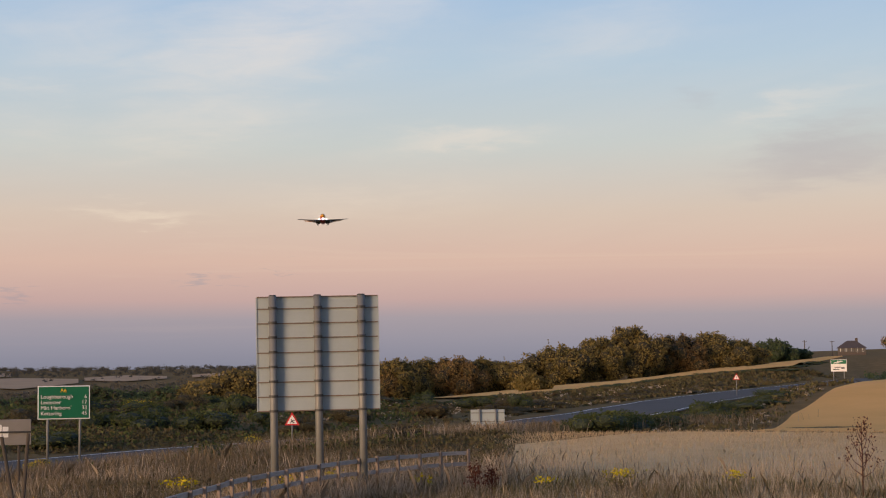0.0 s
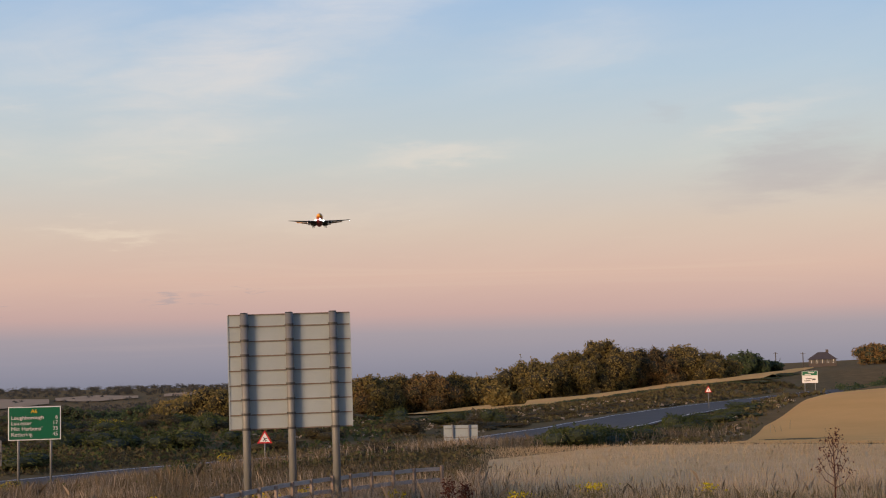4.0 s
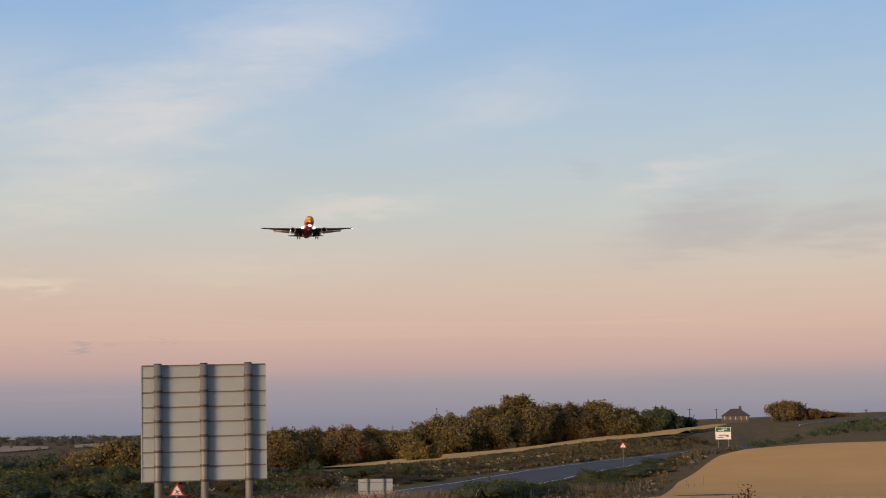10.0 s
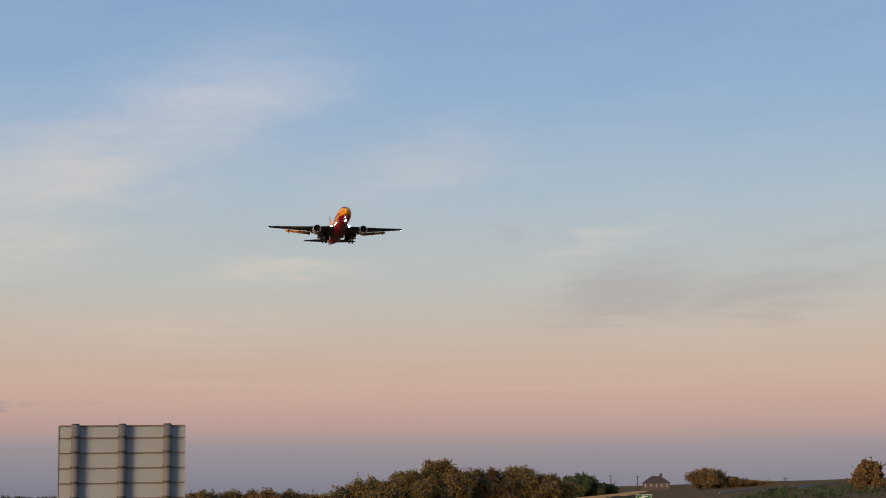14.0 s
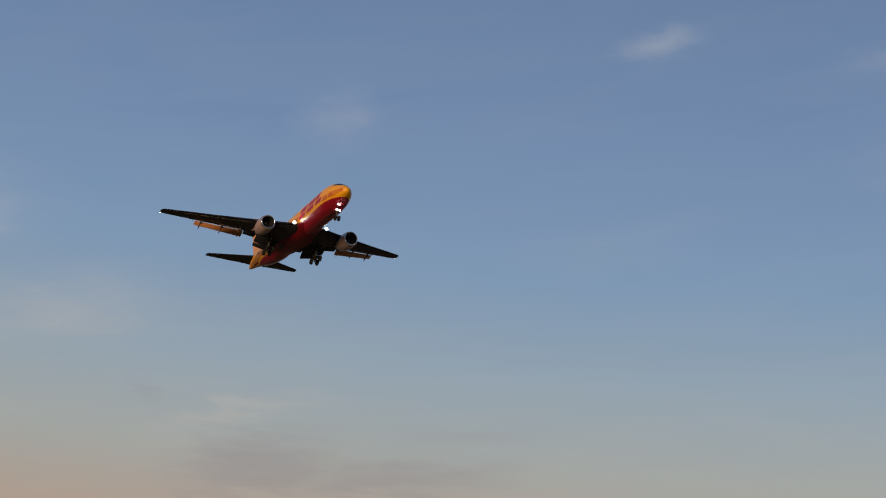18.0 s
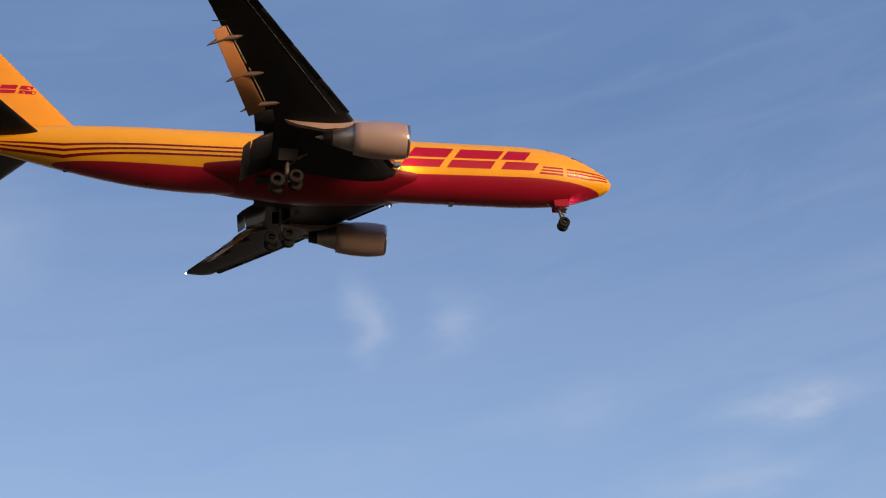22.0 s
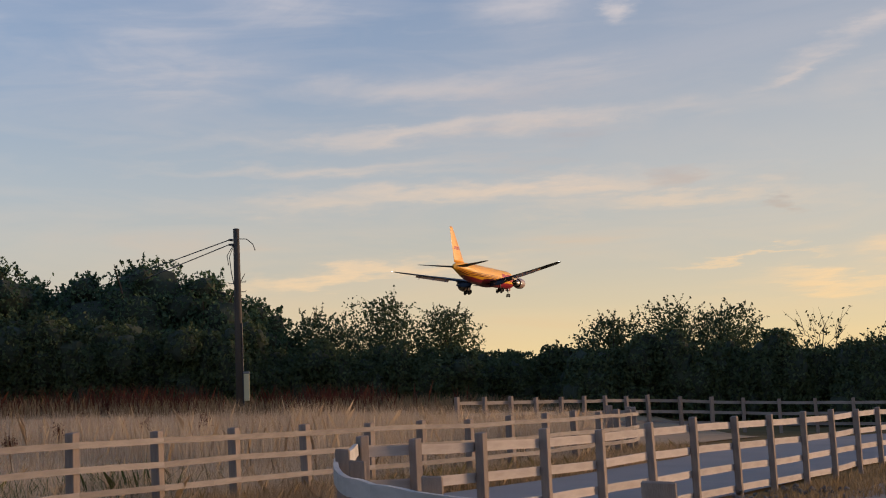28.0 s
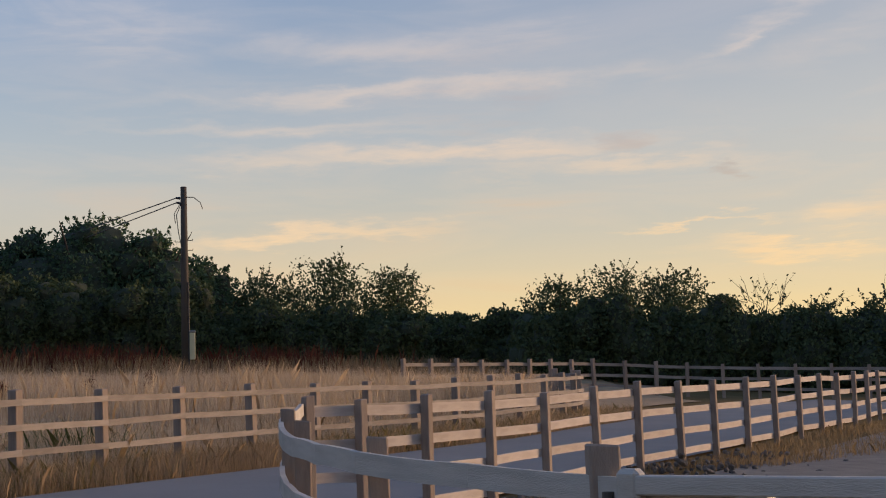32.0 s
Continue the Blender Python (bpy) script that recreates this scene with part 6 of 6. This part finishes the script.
def triangle_sign(yaw, r, el, side, label, plane):
    g = ground(*polar(yaw, r))
    zc = EYE + r * math.tan(radians(el)) - g
    t = thing("warning_sign", label, "road sign", facing(yaw, r))

    def tri(s, y, name, m):
        hh = s * 0.866
        bm = bmesh.new()
        v = [bm.verts.new(p) for p in ((-s / 2, y, zc - hh / 3), (s / 2, y, zc - hh / 3), (0, y, zc + hh * 2 / 3))]
        f = bm.faces.new(v)
        e = bmesh.ops.extrude_face_region(bm, geom=[f])
        for k in e["geom"]:
            if isinstance(k, bmesh.types.BMVert):
                k.co.y += 0.02
        part(name, bm, M[m], t)
    tri(side, 0, "border", "sign_red")
    tri(side * 0.70, -0.006, "face", "sign_white")
    if plane:
        k = side * 0.36
        p = [(0, 0.5), (0.07, 0.3), (0.07, 0.1), (0.5, -0.14), (0.5, -0.24), (0.07, -0.1), (0.06, -0.34), (0.18, -0.44), (0.18, -0.5), (0, -0.46)]
        p = p + [(-a, b) for a, b in p[1:-1]][::-1]
        ca, sa = math.cos(0.6), math.sin(0.6)
        vs = [(k * (a * ca - b * sa), -0.012, zc + k * (a * sa + b * ca)) for a, b in p]
        part("symbol", (vs, [tuple(range(len(vs)))]), M["sign_black"], t, "black aircraft symbol")
    else:
        part("symbol", box(side * 0.06, 0.006, side * 0.26, 0, -0.01, zc - side * 0.10), M["sign_black"], t, "black symbol")
    part("post", tube([(0, 0.06, -0.3), (0, 0.06, zc + side * 0.2)], [0.038, 0.038], 10), M["galv"], t, "", True)


triangle_sign(5.62, 84, -1.93, 0.80, "red-bordered warning triangle with an aircraft symbol", True)
triangle_sign(-10.48, 172, -0.55, 0.80, "red-bordered warning triangle beside the main road", False)


def small_board():
    r, yaw = 84.0, -1.495
    g = ground(*polar(yaw, r))
    z0 = EYE - r * math.tan(radians(2.17)) - g
    w, h = 1.82, 0.82
    t = thing("road_sign", "back of a small pale road sign on two posts", "road sign", facing(yaw, r))
    part("panel", box(w, 0.03, h, 0, 0, z0, 0.008), M["sign_back"], t)
    for z in (z0 + 0.16, z0 + h - 0.2):
        part("rib", box(w * 0.96, 0.035, 0.05, 0, -0.03, z), M["galv"], t)
    for x in (-0.42, 0.44):
        part("post", tube([(x, -0.08, -0.4), (x, -0.08, z0 + h)], [0.055, 0.055], 12), M["galv"], t, "", True)


small_board()


def far_sign():
    r, yaw = 250.0, -14.06
    g = ground(*polar(yaw, r))
    zc = EYE + r * math.tan(radians(-0.16)) - g
    t = thing("road_sign", "distant green and white direction sign", "road sign", facing(yaw, r))
    part("panel", box(2.4, 0.04, 1.85, 0, 0, zc - 0.92), M["sign_white"], t, "white panel")
    part("face", box(2.26, 0.02, 0.62, 0, -0.03, zc + 0.26), M["sign_green"], t, "green panel")
    for k in range(2):
        part("text_bar", box(0.9, 0.01, 0.12, -0.3 + 0.5 * k, -0.045, zc + 0.36 + 0.24 * k), M["sign_white"], t)
        part("text_bar", box(0.9, 0.01, 0.12, -0.4 + 0.2 * k, -0.025, zc - 0.65 + 0.32 * k), M["sign_black"], t)
    part("arrow", box(0.5, 0.01, 0.24, 0.6, -0.025, zc - 0.5), M["sign_black"], t)
    for x in (-0.8, 0.8):
        part("post", tube([(x, 0.08, -0.4), (x, 0.08, zc + 0.8)], [0.07, 0.07], 10), M["galv"], t)


far_sign()


def notice_board():
    """A weathered board at the edge of the road below."""
    r, yaw = 46.0, 15.75
    g = ground(*polar(yaw, r))
    z0 = EYE - r * math.tan(radians(2.6)) - g
    t = thing("notice_board", "weathered brown board with pale notices on dark stakes", "sign", facing(yaw, r))
    part("panel", box(1.5, 0.04, 0.72, 0, 0, z0, 0.01), M["brown_board"], t)
    for x, w, h in ((-0.22, 0.34, 0.36), (0.05, 0.16, 0.3)):
        part("notice", box(w, 0.006, h, x, -0.026, z0 + 0.22), M["sign_white"], t, "pale notice")
    part("batten", box(1.5, 0.05, 0.05, 0, -0.03, z0 + 0.34), M["clip"], t)
    for x in (-0.55, 0.42):
        part("stake", tube([(x, 0.05, -0.4), (x, 0.05, z0 + 0.7)], [0.045, 0.04], 8), M["pole_wood"], t)


notice_board()
for yaw, r, lean in ((14.95, 27, -10), (15.25, 27.5, 4)):
    t = thing("leaning_stake", "dark leaning stake in the grass", "stake", facing(yaw, r) @ pose(0, 0, 0, 0, lean, 0))
    part("stake", tube([(0, 0, -0.3), (0, 0, 2.35)], [0.035, 0.03], 8), M["pole_wood"], t)


def power_pole():
    yaw, r = -147.6, 56.0
    x, y = polar(yaw, r)
    g = ground(x, y)
    h = EYE + r * math.tan(radians(8.52)) - g
    t = thing("utility_pole", "dark wooden utility pole with a cream cabinet", "utility pole", pose(x, y, g, 0, 0, yaw) @ pose(0, 0, 0, 0, 0.4, 0))
    pole = part("pole", tube([(0, 0, -0.6), (0, 0, h * 0.5), (0, 0, h)], [0.155, 0.135, 0.11], 14), M["pole_wood"], t, "", True)
    part("cap", tube([(0, 0, h), (0, 0, h + 0.03)], [0.12, 0.10], 14), M["clip"], t)
    part("cabinet", box(0.20, 0.22, 0.95, 0.24, -0.05, 0.45, 0.02), M["cream"], t, "cream meter cabinet")
    part("hood", box(0.24, 0.26, 0.08, 0.24, -0.05, 1.40, 0.02), M["galv"], t)
    part("conduit", tube([(0.12, -0.12, 0.2), (0.12, -0.12, 3.2)], [0.03, 0.03], 8), M["cable"], t)
    for z, sx in ((h - 1.9, 1), (h - 2.25, 1), (h - 2.6, 1), (h - 3.4, -1), (h - 1.95, -1)):
        part("step_bolt", tube([(0.10 * sx, 0, z), (0.30 * sx, 0, z), (0.30 * sx, 0, z + 0.05)], [0.014, 0.014, 0.014], 6), M["clip"], t)
    for z in (h - 0.38, h - 0.55):
        part("insulator", tube([(-0.12, 0, z), (-0.28, 0, z + 0.01)], [0.05, 0.035], 10), M["clip"], t)
    part("loose_cable", tube([(0.1, -0.05, h - 0.35), (0.35, -0.08, h - 0.36), (0.58, -0.1, h - 0.55), (0.66, -0.1, h - 0.78)], [0.016] * 4, 6), M["cable"], t)
    part("loose_cable", tube([(-0.1, -0.1, h - 0.6), (-0.26, -0.1, h - 1.0), (-0.2, -0.12, h - 1.6), (-0.08, -0.13, h - 2.2), (-0.16, -0.13, h - 2.9)], [0.015] * 5, 6), M["cable"], t)
    part("loose_cable", tube([(-0.1, -0.1, h - 0.55), (-0.34, -0.1, h - 0.95), (-0.30, -0.1, h - 1.3)], [0.015] * 3, 6), M["cable"], t)
    m = t.matrix_basis
    for dz, far in ((-0.38, (-132.0, 160, 14.0)), (-0.55, (-132.6, 160, 12.6))):
        a = m @ Vector((-0.28, 0, h + dz))
        fx, fy = polar(far[0], far[1])
        b = Vector((fx, fy, far[2]))
        pts = []
        for i in range(13):
            u = i / 12
            p = a.lerp(b, u)
            p.z -= 4 * 1.3 * u * (1 - u)
            pts.append(p)
        w = thing("overhead_wire", "thin black overhead wire from the utility pole", "wire")
        part("wire", tube(pts, [0.022] * 13, 6), M["cable"], w)


power_pole()


def field_gate():
    """A timber gate hung on the end post, shut along the yard's edge."""
    a = Vector((1.86, -5.87))
    b = Vector((-1.41, -5.2))
    g = ground(a.x, a.y)
    d = (b - a)
    L = d.length
    yaw = math.degrees(math.atan2(d.y, d.x))
    t = thing("field_gate", "silvered timber field gate with steel hinges", "gate", pose(a.x, a.y, g + 0.10, 0, 0.9, yaw))
    for z, h in ((0.99, 0.075), (0.70, 0.09), (0.44, 0.09), (0.2, 0.09)):
        part("gate_rail", box(L - 0.12, 0.07 if z > 0.9 else 0.03, h, L / 2 + 0.03, 0, z, 0.006), M["grey_rail"], t)
    part("hanging_stile", box(0.10, 0.085, 0.95, 0.12, 0, 0.14, 0.02), M["grey_rail"], t)
    part("closing_stile", box(0.09, 0.075, 0.95, L - 0.08, 0, 0.14, 0.008), M["grey_rail"], t)
    bm = box(1.5, 0.03, 0.09, 0.75, 0.05, 0, 0.004)
    for v in bm.verts:
        v.co.z += 0.24 + v.co.x * 0.50
    part("brace", bm, M["grey_rail"], t)
    hinge = part("hinge_strap", box(0.55, 0.012, 0.05, 0.34, 0.044, 0.96), M["steel"], t, "steel hinge strap")
    part("hinge_bracket", box(0.12, 0.09, 0.09, 0.62, 0.02, 0.93), M["steel"], hinge)
    for x in (0.16, 0.4):
        part("bolt", tube([(x, 0.05, 0.985), (x, 0.062, 0.985)], [0.018, 0.018], 8), M["clip"], hinge)
    part("pivot", tube([(0.02, 0, 0.80), (0.02, 0, 1.0)], [0.025, 0.025], 10), M["clip"], hinge)


field_gate()

# stones heaped at the fence foot
STONE = []
M["stone"] = mat("grey_stone", (0.20, 0.185, 0.17), (0.06, 0.058, 0.056), 5, 0.9, 0, 0.6, 30, 0.7)
for k in range(4):
    bm = bmesh.new()
    bmesh.ops.create_icosphere(bm, subdivisions=1, radius=1)
    for v in bm.verts:
        v.co *= 1 + 0.35 * noise.noise(v.co * 1.7 + Vector((k * 5, 0, 0)))
        v.co.z *= 0.65
    me = bpy.data.meshes.new("stone")
    bm.to_mesh(me)
    bm.free()
    me.materials.append(M["stone"])
    STONE.append(me)
for x0, y0, n in ((5.35, -14.6, 150), (5.35, -16.8, 120), (5.3, -20.9, 130), (5.0, -23.3, 80)):
    heap = thing("stone_heap", "heap of broken grey stones at the foot of the fence", "stones", pose(x0, y0, ground(x0, y0)), "stone heaps")
    for i in range(n):
        dx, dy = rng.normal() * 0.5, rng.normal() * 0.9
        s = rng.uniform(0.022, 0.06)
        z = ground(x0 + dx, y0 + dy) - ground(x0, y0) + max(0, 0.22 - 0.2 * math.hypot(dx, dy)) * rng.uniform(0, 1) + s * 0.4
        part("stone", STONE[int(rng.integers(4))], None, heap, at=pose(dx, dy, z, rng.uniform(0, 360), rng.uniform(0, 40), rng.uniform(0, 360)) @ Matrix.Diagonal((s, s * 1.2, s, 1)))


# ---- house and poles on the hill ----
M["roof"] = mat("dark_slate_roof", (0.075, 0.06, 0.058), (0.055, 0.045, 0.043), 1, 0.8, 0, 0.4, 8)
M["render_wall"] = mat("dull_rendered_wall", (0.085, 0.07, 0.065), (0.07, 0.058, 0.053), 0.8, 0.9, 0, 0.3, 10)
M["pane"] = mat("dull_window", (0.13, 0.13, 0.135), (0.10, 0.10, 0.105), 2, 0.2)


def house(yaw, r, w, d, eaves, ridge):
    x, y = polar(yaw, r)
    t = thing("house", "house with a dark hipped roof on the hill", "house", pose(x, y, ground(x, y), 0, 0, yaw))
    part("wall", box(w, d, eaves + 1, 0, 0, -1), M["render_wall"], t)
    o = 0.5
    v = [(-w / 2 - o, -d / 2 - o, eaves), (w / 2 + o, -d / 2 - o, eaves), (w / 2 + o, d / 2 + o, eaves), (-w / 2 - o, d / 2 + o, eaves), (-w / 2 + d * 0.45, 0, ridge), (w / 2 - d * 0.45, 0, ridge)]
    roof = part("roof", (v, [(0, 1, 5, 4), (1, 2, 5), (2, 3, 4, 5), (3, 0, 4), (3, 2, 1, 0)]), M["roof"], t, "dark hipped roof")
    part("chimney", box(0.9, 0.7, 1.8, w * 0.18, 0.3, ridge - 1.0), M["render_wall"], roof)
    for i in range(5):
        wx = -w / 2 + w * (i + 0.5) / 5
        win = part("window", box(1.3, 0.1, 1.2, wx, -d / 2 - 0.03, 1.1), M["pane"], t, "dull window")
        part("window_frame", box(0.08, 0.14, 1.2, wx, -d / 2 - 0.04, 1.1), M["sign_white"], win)


house(-14.52, 520, 8.6, 6.5, 2.3, 4.7)
for yaw, r, el in ((-12.9, 500, 0.75), (-13.85, 505, 0.72), (-19.05, 420, 0.62), (-21.2, 420, 0.6)):
    x, y = polar(yaw, r)
    h = tall(yaw, r, el)
    t = thing("utility_pole", "distant wooden utility pole on the hill", "utility pole", pose(x, y, ground(x, y), 0, 0, yaw), "hill poles")
    part("pole", tube([(0, 0, -0.5), (0, 0, h)], [0.17, 0.13], 8), M["pole_wood"], t)
    part("crossarm", box(1.5, 0.1, 0.12, 0, 0, h - 0.35), M["pole_wood"], t)

# spare shrubs that were never planted
for slots in VARIANT.values():
    for ob, used in slots:
        if not used:
            for o in (*ob.children_recursive, ob):
                bpy.data.objects.remove(o)

motions()
